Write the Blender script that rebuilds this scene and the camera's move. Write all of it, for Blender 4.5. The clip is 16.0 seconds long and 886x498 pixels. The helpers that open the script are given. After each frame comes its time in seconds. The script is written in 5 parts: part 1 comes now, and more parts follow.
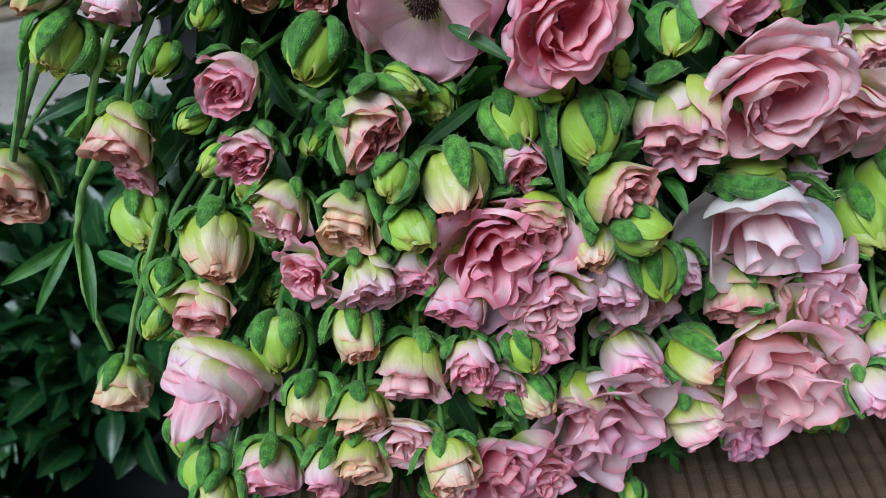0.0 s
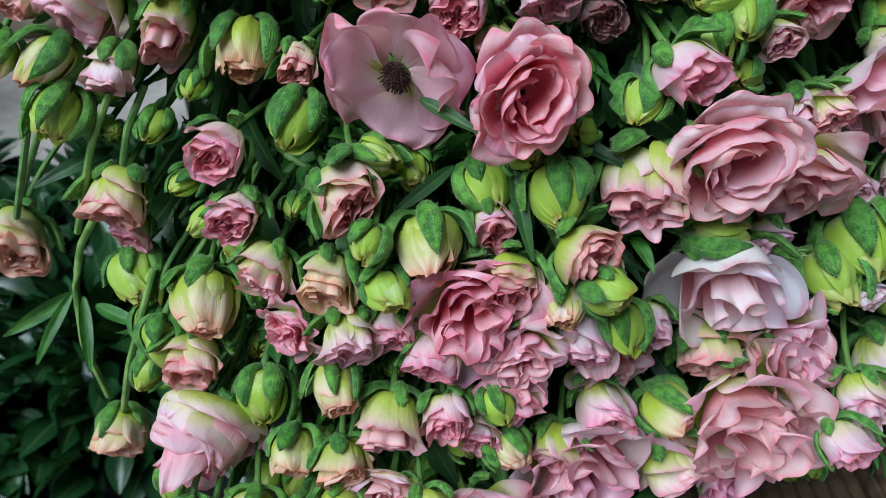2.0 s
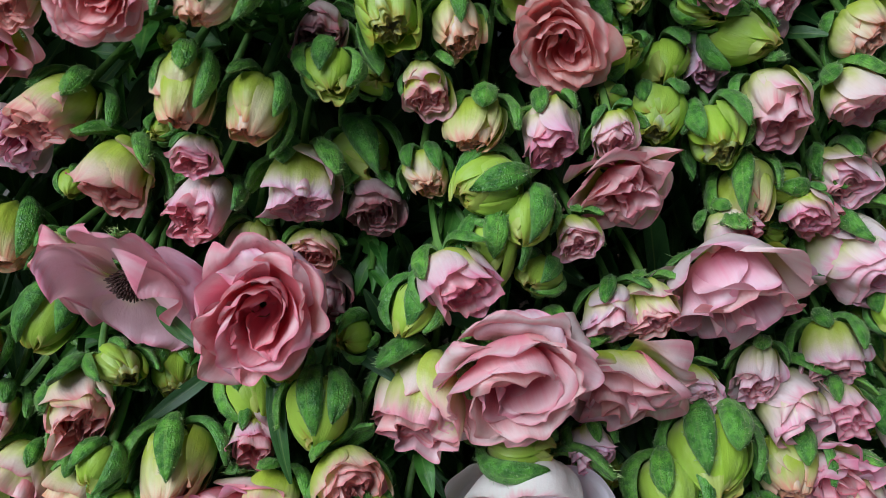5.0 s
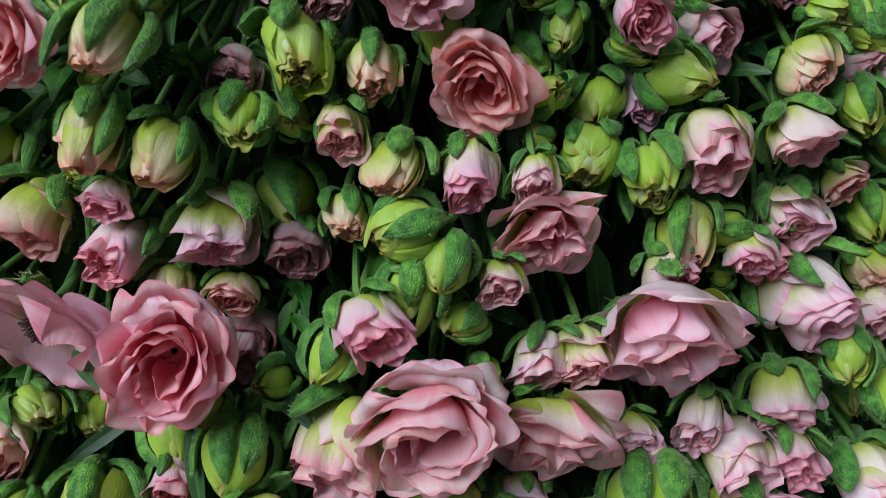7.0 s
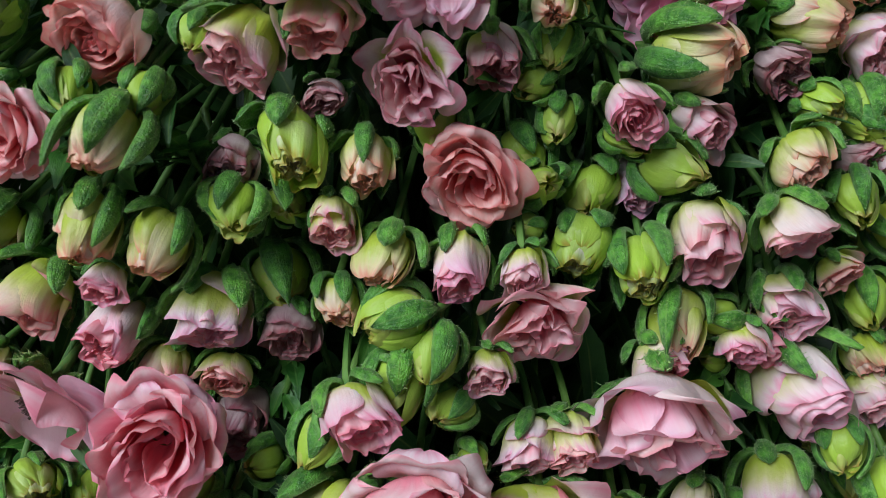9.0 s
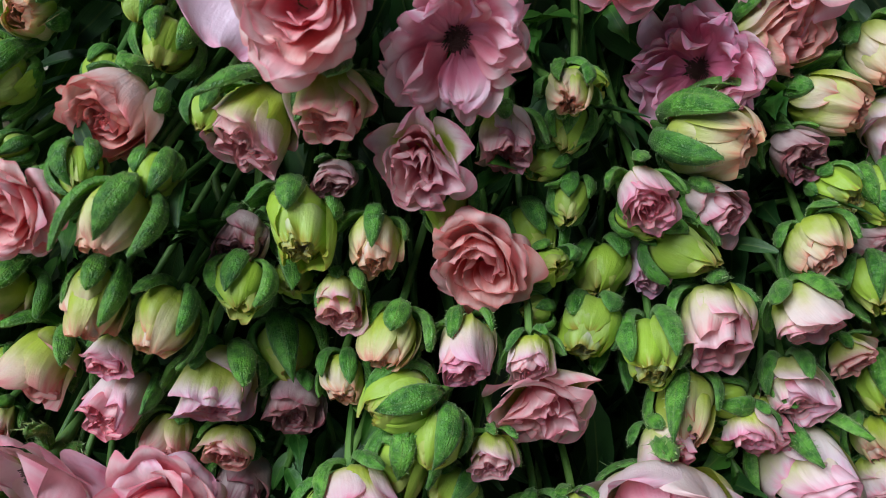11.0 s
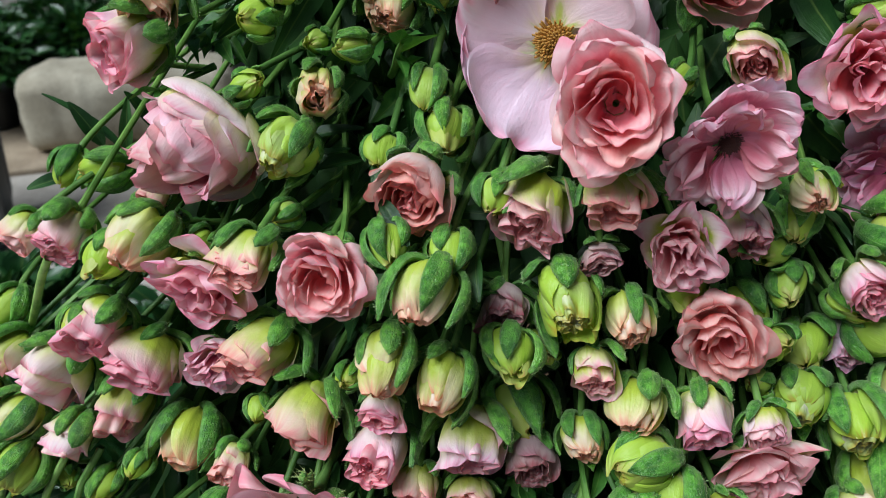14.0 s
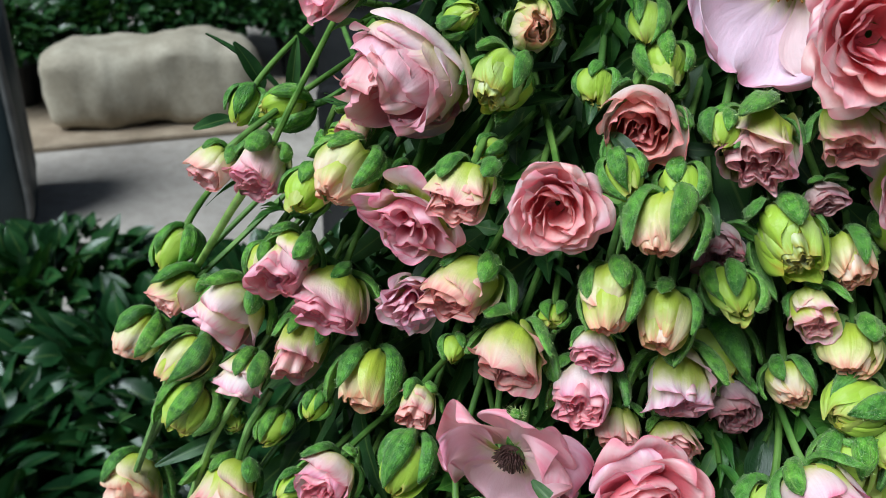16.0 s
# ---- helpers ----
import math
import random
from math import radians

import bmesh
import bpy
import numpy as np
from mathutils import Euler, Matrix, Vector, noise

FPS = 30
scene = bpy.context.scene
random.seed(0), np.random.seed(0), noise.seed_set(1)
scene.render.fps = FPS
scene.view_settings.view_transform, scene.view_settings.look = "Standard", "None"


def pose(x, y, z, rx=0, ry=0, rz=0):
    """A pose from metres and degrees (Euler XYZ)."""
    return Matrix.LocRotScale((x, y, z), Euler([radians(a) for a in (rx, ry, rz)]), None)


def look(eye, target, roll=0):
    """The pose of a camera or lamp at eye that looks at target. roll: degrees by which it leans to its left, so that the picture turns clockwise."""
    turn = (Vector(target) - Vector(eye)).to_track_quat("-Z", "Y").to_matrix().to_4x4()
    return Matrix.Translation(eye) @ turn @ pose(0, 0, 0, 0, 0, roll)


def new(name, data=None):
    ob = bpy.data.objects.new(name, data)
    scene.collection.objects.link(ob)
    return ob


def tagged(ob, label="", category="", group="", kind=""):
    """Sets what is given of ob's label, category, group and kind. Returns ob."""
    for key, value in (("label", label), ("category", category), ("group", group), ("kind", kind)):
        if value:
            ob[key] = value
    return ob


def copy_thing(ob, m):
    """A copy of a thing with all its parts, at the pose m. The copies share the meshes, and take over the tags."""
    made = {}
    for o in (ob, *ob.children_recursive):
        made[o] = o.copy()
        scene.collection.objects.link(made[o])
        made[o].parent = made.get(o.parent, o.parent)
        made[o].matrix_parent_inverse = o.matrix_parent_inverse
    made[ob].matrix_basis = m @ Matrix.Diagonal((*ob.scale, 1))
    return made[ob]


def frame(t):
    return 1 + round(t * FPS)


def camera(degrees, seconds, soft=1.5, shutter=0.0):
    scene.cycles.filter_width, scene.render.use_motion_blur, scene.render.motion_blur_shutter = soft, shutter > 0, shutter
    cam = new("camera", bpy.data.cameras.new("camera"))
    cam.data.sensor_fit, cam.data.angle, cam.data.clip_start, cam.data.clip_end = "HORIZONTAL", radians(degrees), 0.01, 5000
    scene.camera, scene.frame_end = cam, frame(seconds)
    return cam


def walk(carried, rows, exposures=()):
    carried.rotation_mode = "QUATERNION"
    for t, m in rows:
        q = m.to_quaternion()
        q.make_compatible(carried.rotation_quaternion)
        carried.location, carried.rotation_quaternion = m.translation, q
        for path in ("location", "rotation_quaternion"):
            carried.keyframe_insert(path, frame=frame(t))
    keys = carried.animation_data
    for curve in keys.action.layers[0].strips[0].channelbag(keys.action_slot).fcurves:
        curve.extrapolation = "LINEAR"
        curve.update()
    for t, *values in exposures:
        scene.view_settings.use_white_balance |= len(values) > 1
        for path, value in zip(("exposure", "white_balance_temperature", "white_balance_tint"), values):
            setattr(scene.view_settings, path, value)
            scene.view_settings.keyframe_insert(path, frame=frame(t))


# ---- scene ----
cam = camera(58.3, 16.0, soft=0.65)
cam.data.dof.use_dof, cam.data.dof.focus_distance, cam.data.dof.aperture_fstop = True, 0.28, 20.0
METRES, EYE, TILT, LEAN, TURN = 0.45, 1.1, -38.0, 0.0, 0.0
ROWS = [
    (0.0, 0.0, 0.0, 0.0, 0.0, 0.0, -0.0),
    (0.5, -0.0096, -0.0064, 0.0149, 0.53, 0.81, -0.36),
    (1.0, -0.0056, -0.0152, 0.0274, 0.89, 1.27, -0.53),
    (1.5, 0.0064, -0.023, 0.0297, 1.18, 1.57, -0.39),
    (2.0, 0.0346, -0.0285, 0.0287, 1.24, 1.73, 0.0),
    (2.5, 0.0715, -0.0373, 0.0327, 1.33, 2.52, 0.15),
    (3.0, 0.1132, -0.0455, 0.0716, 1.96, 3.05, 0.01),
    (3.5, 0.1365, -0.0361, 0.0809, 3.05, 3.54, -0.29),
    (4.0, 0.1749, -0.0095, 0.1136, 4.27, 3.96, -0.73),
    (4.5, 0.2242, 0.0232, 0.1443, 5.4, 4.33, -1.07),
    (7.0, 0.3418, 0.068, 0.1952, 8.77, 4.87, -1.95),
    (7.5, 0.3543, 0.0644, 0.2128, 9.28, 5.11, -2.27),
    (8.0, 0.3618, 0.063, 0.2211, 9.81, 5.43, -2.53),
    (8.5, 0.3623, 0.0594, 0.2362, 10.0, 5.77, -2.88),
    (9.0, 0.3639, 0.0596, 0.2442, 10.27, 6.15, -3.38),
    (9.5, 0.3639, 0.0546, 0.2657, 10.68, 6.22, -3.92),
    (12.0, 0.3613, 0.0538, 0.3112, 10.42, 7.13, -5.62),
    (12.5, 0.3245, 0.035, 0.3176, 9.71, 7.73, -5.7),
    (13.0, 0.2783, 0.0098, 0.3186, 9.13, 8.09, -5.94),
    (13.5, 0.2258, -0.0144, 0.3167, 8.8, 8.45, -6.5),
    (14.0, 0.1709, -0.037, 0.3038, 8.79, 8.47, -7.29),
    (14.5, 0.1018, -0.0506, 0.3089, 8.96, 8.6, -8.11),
    (15.0, 0.0737, -0.0592, 0.3045, 8.96, 8.59, -8.64),
    (15.5, 0.0409, -0.0486, 0.2793, 8.94, 8.3, -8.72),
    (16.0, 0.0196, -0.0451, 0.2449, 8.82, 7.7, -8.38),
]
walk(cam, [(t, pose(0, 0, EYE, TILT, LEAN, TURN) @ pose(METRES * x, METRES * y, METRES * z, 90 + pitch, roll, yaw)) for t, x, y, z, yaw, pitch, roll in ROWS],
     [(0, 0.0, 5650, 3), (3, -0.04, 5800, 4), (4.5, -0.10, 5950, 5), (7, -0.20, 6000, 6), (8, -0.12, 6050, 6), (9.5, -0.07, 6150, 7), (12, 0.03, 6150, 6), (13.5, 0.15, 6250, 4), (15, 0.29, 6150, 3), (16, 0.32, 6150, 3)])

# World: soft overcast daylight from above and from the open front
world = bpy.data.worlds.new("overcast_sky")
scene.world = world
world.use_nodes = True
wn = world.node_tree.nodes
sky = wn.new("ShaderNodeTexSky")
sky.sky_type, sky.sun_disc = "NISHITA", False
sky.sun_elevation, sky.sun_rotation = radians(62), radians(214)
world.node_tree.links.new(sky.outputs[0], wn["Background"].inputs[0])
wn["Background"].inputs[1].default_value = 0.022
sun_data = bpy.data.lights.new("sun", "SUN")
sun_data.energy, sun_data.angle, sun_data.color = 4.45, radians(40), (0.95, 0.985, 1.06)
sun = new("sun", sun_data)
sun.matrix_world = look((-0.72, -0.52, 2.35), (0, 0.2, 0.9))


# ---- materials ----
class Nodes:
    """A small builder of node materials."""

    def __init__(self, name):
        self.mat = bpy.data.materials.new(name)
        self.mat.use_nodes = True
        self.tree = self.mat.node_tree
        self.bsdf = self.tree.nodes["Principled BSDF"]
        self.out = self.tree.nodes["Material Output"]

    def add(self, kind, **inputs):
        node = self.tree.nodes.new("ShaderNode" + kind)
        for key, value in inputs.items():
            self.put(node, key.replace("_", " "), value)
        return node

    def put(self, node, key, value):
        socket = node.inputs[int(key[1:])] if key[0] == "i" and key[1:].isdigit() else node.inputs[key]
        if isinstance(value, bpy.types.NodeSocket):
            self.tree.links.new(value, socket)
        else:
            socket.default_value = value

    def mix(self, fac, a, b, blend="MIX"):
        node = self.tree.nodes.new("ShaderNodeMix")
        node.data_type, node.blend_type = "RGBA", blend
        for n, v in ((0, fac), (6, a), (7, b)):
            self.put(node, "i%d" % n, v)
        return node.outputs[2]

    def maths(self, op, a, b=0.0, c=0.0):
        node = self.tree.nodes.new("ShaderNodeMath")
        node.operation = op
        for n, v in enumerate((a, b, c)):
            self.put(node, "i%d" % n, v)
        return node.outputs[0]

    def ramp(self, value, lo, hi, a=0.0, b=1.0):
        node = self.tree.nodes.new("ShaderNodeMapRange")
        node.interpolation_type = "SMOOTHSTEP"
        for n, v in enumerate((value, lo, hi, a, b)):
            self.put(node, "i%d" % n, v)
        return node.outputs[0]

    def noise(self, scale, detail=3.0, vector=None, rough=0.55):
        node = self.add("TexNoise", Scale=scale, Detail=detail, Roughness=rough)
        if vector:
            self.put(node, "Vector", vector)
        return node.outputs[0]

    def stretched(self, vector, sx, sy, sz=1.0):
        node = self.add("Mapping", Vector=vector)
        node.inputs["Scale"].default_value = (sx, sy, sz)
        return node.outputs[0]

    def bump(self, height, strength, distance):
        return self.add("Bump", Height=height, Strength=strength, Distance=distance).outputs[0]


def petal_finish(n, col, veins, streaks, cloud):
    """Fine veins in relief, a soft gloss, and light that shines through."""
    n.put(n.bsdf, "Base Color", col)
    n.put(n.bsdf, "Roughness", n.ramp(cloud, 0.3, 0.7, 0.36, 0.50))
    n.put(n.bsdf, "Specular IOR Level", 0.45)
    n.put(n.bsdf, "Sheen Weight", 0.05)
    normal = n.bump(n.maths("ADD", n.maths("ADD", veins, n.maths("MULTIPLY", streaks, 1.8)), n.maths("MULTIPLY", cloud, 3.5)), 0.22, 0.0008)
    place = n.add("NewGeometry").outputs["Position"]
    crinkle = n.add("Bump", Height=n.maths("ADD", n.noise(260, 3.0, place), n.maths("MULTIPLY", n.noise(1500, 2.0, place), 0.25)), Strength=0.30, Distance=0.0012, Normal=normal)
    normal = crinkle.outputs[0]
    n.put(n.bsdf, "Normal", normal)
    glow = n.add("BsdfTranslucent", Color=n.mix(1.0, col, (1.0, 0.92, 0.88, 1), "MULTIPLY"))
    both = n.add("MixShader", i0=0.34, i1=n.bsdf.outputs[0], i2=glow.outputs[0])
    n.put(n.out, "Surface", both.outputs[0])
    return n.mat


def petal_grain(n, info, uv):
    """The textures that all petals share: veins, broad streaks, and clouds that differ from petal to petal."""
    veins = n.noise(1.0, 3.0, n.stretched(uv, 46, 2.2))
    shift = n.add("VectorMath", i0=uv, i1=n.add("CombineXYZ", X=n.maths("MULTIPLY", info.outputs["Random"], 40.0)).outputs[0]).outputs[0]
    cloud = n.noise(1.0, 3.0, n.stretched(shift, 3.2, 2.2))
    streaks = n.noise(1.0, 2.0, n.stretched(shift, 13, 1.3))
    blotch = n.noise(70, 3.0, n.add("NewGeometry").outputs["Position"])
    # From petal to petal the pink leans to peach or to lilac
    hue = n.maths("FRACT", n.maths("MULTIPLY", info.outputs["Random"], 7.31))
    edge = n.mix(1.0, info.outputs["Color"], n.mix(hue, (1.02, 1.02, 0.90, 1), (0.98, 0.96, 1.10, 1)), "MULTIPLY")
    return veins, streaks, cloud, blotch, edge


def petal_material():
    """Petal: greenish yellow at its base, cream, then the flower's own colour (the object's colour) towards the rim; fine veins."""
    n = Nodes("petal")
    info = n.add("ObjectInfo")
    uv = n.add("UVMap").outputs[0]
    xyz = n.add("SeparateXYZ", Vector=uv)
    veins, streaks, cloud, blotch, edge = petal_grain(n, info, uv)
    v = n.maths("ADD", xyz.outputs[1], n.maths("MULTIPLY", n.maths("SUBTRACT", cloud, 0.5), 0.7))
    v = n.maths("ADD", v, n.maths("MULTIPLY", n.maths("SUBTRACT", info.outputs["Random"], 0.5), 0.4))
    alpha = info.outputs["Alpha"]
    low = n.mix(n.ramp(v, n.maths("MULTIPLY", alpha, 0.38), n.maths("MULTIPLY", alpha, 1.15)), (0.50, 0.63, 0.06, 1), (0.88, 0.78, 0.50, 1))
    lo = n.maths("SUBTRACT", alpha, 0.26)
    hi = n.maths("ADD", alpha, 0.26)
    pale = n.mix(n.maths("MULTIPLY", n.ramp(cloud, 0.35, 0.7, 0.45, 0.90), n.ramp(alpha, 0.1, 0.4)), edge, (0.89, 0.81, 0.76, 1))
    col = n.mix(n.ramp(v, lo, hi), low, pale)
    flush = n.maths("ADD", xyz.outputs[1], n.maths("MULTIPLY", n.maths("SUBTRACT", streaks, 0.5), 0.40))
    col = n.mix(n.ramp(flush, 0.68, 1.02, 0.0, 0.85), col, edge)
    rim = n.mix(1.0, edge, (1.0, 0.52, 0.64, 1), "MULTIPLY")
    col = n.mix(n.ramp(flush, 0.86, 1.06, 0.0, 0.90), col, rim)
    col = n.mix(n.ramp(veins, 0.3, 0.75, 0.0, 0.22), col, n.mix(1.0, col, (0.93, 0.76, 0.78, 1), "MULTIPLY"))
    col = n.mix(n.ramp(blotch, 0.5, 0.75, 0.0, 0.25), col, n.mix(0.5, col, (0.9, 0.82, 0.70, 1)))
    return petal_finish(n, col, veins, streaks, cloud)


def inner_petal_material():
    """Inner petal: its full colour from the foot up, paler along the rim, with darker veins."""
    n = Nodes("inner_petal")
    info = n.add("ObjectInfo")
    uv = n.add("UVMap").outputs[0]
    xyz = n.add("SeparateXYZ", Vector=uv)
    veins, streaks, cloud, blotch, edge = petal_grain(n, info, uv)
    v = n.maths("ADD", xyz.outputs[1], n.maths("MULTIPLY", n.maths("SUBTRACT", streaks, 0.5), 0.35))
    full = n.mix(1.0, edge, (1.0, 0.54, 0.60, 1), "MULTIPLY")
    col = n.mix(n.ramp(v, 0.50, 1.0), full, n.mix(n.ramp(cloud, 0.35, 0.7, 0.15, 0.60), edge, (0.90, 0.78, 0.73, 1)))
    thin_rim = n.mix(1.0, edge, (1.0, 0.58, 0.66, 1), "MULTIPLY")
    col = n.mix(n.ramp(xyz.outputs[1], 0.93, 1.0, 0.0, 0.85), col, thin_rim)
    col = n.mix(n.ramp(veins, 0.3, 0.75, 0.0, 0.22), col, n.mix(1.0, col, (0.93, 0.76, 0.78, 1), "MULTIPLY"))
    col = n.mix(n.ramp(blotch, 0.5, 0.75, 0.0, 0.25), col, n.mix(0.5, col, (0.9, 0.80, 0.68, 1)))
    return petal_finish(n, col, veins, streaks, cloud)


def green_material(name, dark, light, scale, rough, thin=0.15, relief=0.5, veined=0.16, fuzz=0.0):
    """Living green tissue: mottled, veined along its length, a little translucent."""
    n = Nodes(name)
    info = n.add("ObjectInfo")
    uv = n.add("UVMap").outputs[0]
    xyz = n.add("SeparateXYZ", Vector=uv)
    place = n.add("NewGeometry").outputs["Position"]
    mottle = n.noise(scale * 0.3, 4.0, place)
    pimple = n.noise(scale * 1.4, 3.0, place)
    veins = n.noise(1.0, 2.0, n.stretched(uv, 24, 2.0))
    mid = n.maths("ABSOLUTE", n.maths("SUBTRACT", xyz.outputs[0], 0.5))
    col = n.mix(n.ramp(mottle, 0.36, 0.66), dark, light)
    col = n.mix(n.ramp(veins, 0.4, 0.85, 0.0, veined), col, light)
    col = n.mix(n.ramp(pimple, 0.54, 0.70, 0.0, fuzz * 1.6), col, n.mix(0.4, light, (0.62, 0.70, 0.42, 1)))
    col = n.mix(n.ramp(mid, 0.36, 0.5, 0.0, fuzz), col, n.mix(0.35, light, (0.62, 0.70, 0.42, 1)))
    col = n.mix(n.ramp(mid, 0.0, 0.06, 0.30, 0.0), col, n.mix(0.5, light, (0.4, 0.5, 0.16, 1)))
    col = n.mix(n.ramp(xyz.outputs[1], 0.0, 0.35, 0.5, 0.0), col, light)
    col = n.mix(n.ramp(xyz.outputs[1], 1.4, 1.6), col, (0.40, 0.54, 0.24, 1))
    shade = n.mix(info.outputs["Random"], (0.75, 0.85, 0.8, 1), (1.15, 1.1, 0.9, 1))
    col = n.mix(1.0, col, shade, "MULTIPLY")
    n.put(n.bsdf, "Base Color", col)
    n.put(n.bsdf, "Roughness", rough)
    n.put(n.bsdf, "Specular IOR Level", 0.45)
    n.put(n.bsdf, "Sheen Weight", fuzz)
    n.put(n.bsdf, "Sheen Roughness", 0.35)
    n.put(n.bsdf, "Sheen Tint", (0.85, 0.95, 0.65, 1))
    n.put(n.bsdf, "Normal", n.bump(n.maths("ADD", pimple, n.maths("MULTIPLY", veins, 0.5)), relief, 0.0007))
    glow = n.add("BsdfTranslucent", Color=n.mix(1.0, col, (1.3, 1.25, 0.5, 1), "MULTIPLY"))
    both = n.add("MixShader", i0=thin, i1=n.bsdf.outputs[0], i2=glow.outputs[0])
    n.put(n.out, "Surface", both.outputs[0])
    return n.mat


def plain_material(name, a, b, scale, rough, bump=0.3, distance=0.002, stretch=(1, 1, 1), metal=0.0):
    """A mottled surface with grain at two scales."""
    n = Nodes(name)
    place = n.stretched(n.add("TexCoord").outputs["Object"], *stretch)
    big, fine = n.noise(scale, 4.0, place), n.noise(scale * 9, 5.0, place, 0.7)
    col = n.mix(n.ramp(big, 0.25, 0.75), a, b)
    col = n.mix(n.ramp(fine, 0.35, 0.75, 0.0, 0.45), col, n.mix(1.0, col, (0.5, 0.48, 0.45, 1), "MULTIPLY"))
    n.put(n.bsdf, "Base Color", col)
    n.put(n.bsdf, "Roughness", rough)
    n.put(n.bsdf, "Metallic", metal)
    n.put(n.bsdf, "Normal", n.bump(n.maths("ADD", big, fine), bump, distance))
    return n.mat


PETAL = petal_material()
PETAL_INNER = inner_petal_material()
SEPAL = green_material("sepal", (0.030, 0.135, 0.012, 1), (0.13, 0.36, 0.040, 1), 1000, 0.33, 0.10, 1.0, 0.14, 0.24)
LEAF = green_material("leaf", (0.012, 0.045, 0.012, 1), (0.036, 0.105, 0.026, 1), 160, 0.42)
LEAF_LIGHT = green_material("young_leaf", (0.026, 0.105, 0.016, 1), (0.075, 0.22, 0.035, 1), 300, 0.4, 0.2)
STEM = green_material("stem", (0.055, 0.14, 0.022, 1), (0.13, 0.25, 0.055, 1), 260, 0.5, 0.05)
STALK = green_material("stalk", (0.10, 0.21, 0.045, 1), (0.22, 0.36, 0.11, 1), 400, 0.5, 0.05)
SHRUB = green_material("shrub_leaf", (0.008, 0.034, 0.010, 1), (0.022, 0.075, 0.022, 1), 40, 0.3)
STAMEN_DARK = plain_material("stamen_dark", (0.035, 0.012, 0.014, 1), (0.12, 0.045, 0.03, 1), 900, 0.6)
STAMEN_GOLD = plain_material("stamen_gold", (0.30, 0.13, 0.02, 1), (0.62, 0.33, 0.05, 1), 900, 0.6)
WOOD = plain_material("weathered_wood", (0.046, 0.024, 0.010, 1), (0.110, 0.064, 0.030, 1), 14, 0.72, 0.6, 0.002, (1, 9, 1))
POST = plain_material("post_wood", (0.22, 0.10, 0.045, 1), (0.36, 0.18, 0.085, 1), 10, 0.7, 0.4, 0.002, (6, 6, 1))
CONCRETE = plain_material("concrete", (0.23, 0.206, 0.18, 1), (0.38, 0.343, 0.30, 1), 3.0, 0.8, 0.3, 0.003)
SACKING = plain_material("sacking", (0.27, 0.235, 0.17, 1), (0.40, 0.36, 0.275, 1), 9, 0.85, 0.5, 0.004)
CARD = plain_material("brown_card", (0.22, 0.165, 0.11, 1), (0.34, 0.27, 0.19, 1), 7, 0.85, 0.3, 0.002)
BLACK = plain_material("black_plastic", (0.012, 0.013, 0.014, 1), (0.028, 0.03, 0.032, 1), 12, 0.45, 0.1, 0.001)
SLATE = plain_material("slate_plastic", (0.012, 0.024, 0.028, 1), (0.022, 0.036, 0.04, 1), 8, 0.55, 0.1, 0.001)
GREY = plain_material("grey_rim", (0.07, 0.072, 0.07, 1), (0.13, 0.13, 0.125, 1), 20, 0.5, 0.2, 0.001)
# Near-black wall colour: the gloom of the background is put into it
WALL = plain_material("shade_toned_wall", (0.02, 0.022, 0.024, 1), (0.06, 0.062, 0.065, 1), 1.5, 0.8, 0.3, 0.004)


# ---- mesh helpers ----
def mesh_object(name, verts, faces, uvs, material, parent=None, colour=None, smooth=True):
    """One mesh object out of arrays: verts, faces, a uv for each vertex."""
    me = bpy.data.meshes.new(name)
    me.from_pydata(verts.tolist() if hasattr(verts, "tolist") else verts, [], faces)
    layer = me.uv_layers.new(name="UVMap")
    index = np.zeros(len(me.loops), np.int32)
    me.loops.foreach_get("vertex_index", index)
    layer.data.foreach_set("uv", np.asarray(uvs, np.float32)[index].ravel())
    if smooth:
        me.polygons.foreach_set("use_smooth", np.ones(len(me.polygons), bool))
    me.materials.append(material)
    ob = new(name, me)
    ob.parent = parent
    if colour:
        ob.color = colour
    return ob


def part(name, bm, material, parent, label=""):
    """Links a bmesh as one mesh object under a thing or a part."""
    me = bpy.data.meshes.new(name)
    bm.to_mesh(me)
    bm.free()
    me.materials.append(material)
    ob = new(name, me)
    ob.parent = parent
    return tagged(ob, label) if label else ob


def join(pieces):
    """Joins several (verts, faces, uvs) into one."""
    verts, faces, uvs, at = [], [], [], 0
    for v, f, u in pieces:
        verts.append(v), uvs.append(u)
        faces += [tuple(i + at for i in face) for face in f]
        at += len(v)
    return np.concatenate(verts), faces, np.concatenate(uvs)


def sheet_faces(nu, nv, start=0, flip=False):
    out = []
    for j in range(nv - 1):
        for i in range(nu - 1):
            a = start + j * nu + i
            face = (a, a + 1, a + nu + 1, a + nu)
            out.append(face[::-1] if flip else face)
    return out


def bezier(ctrl, v):
    p = np.array(ctrl, float)
    w = 1 - v
    return sum(k[..., None] * c for k, c in zip((w**3, 3 * w * w * v, 3 * w * v * v, v**3), p))


def waves(rng, u, v, count=3, lo=1.5, hi=5.0):
    """A smooth random field over u and v, between about -1 and 1."""
    out = 0
    for _ in range(count):
        f, g, p = rng.uniform(lo, hi), rng.uniform(0.5, 2.5), rng.uniform(0, 6.3)
        out = out + np.sin(f * u * 1.6 + g * v * 2 + p)
    return out / count


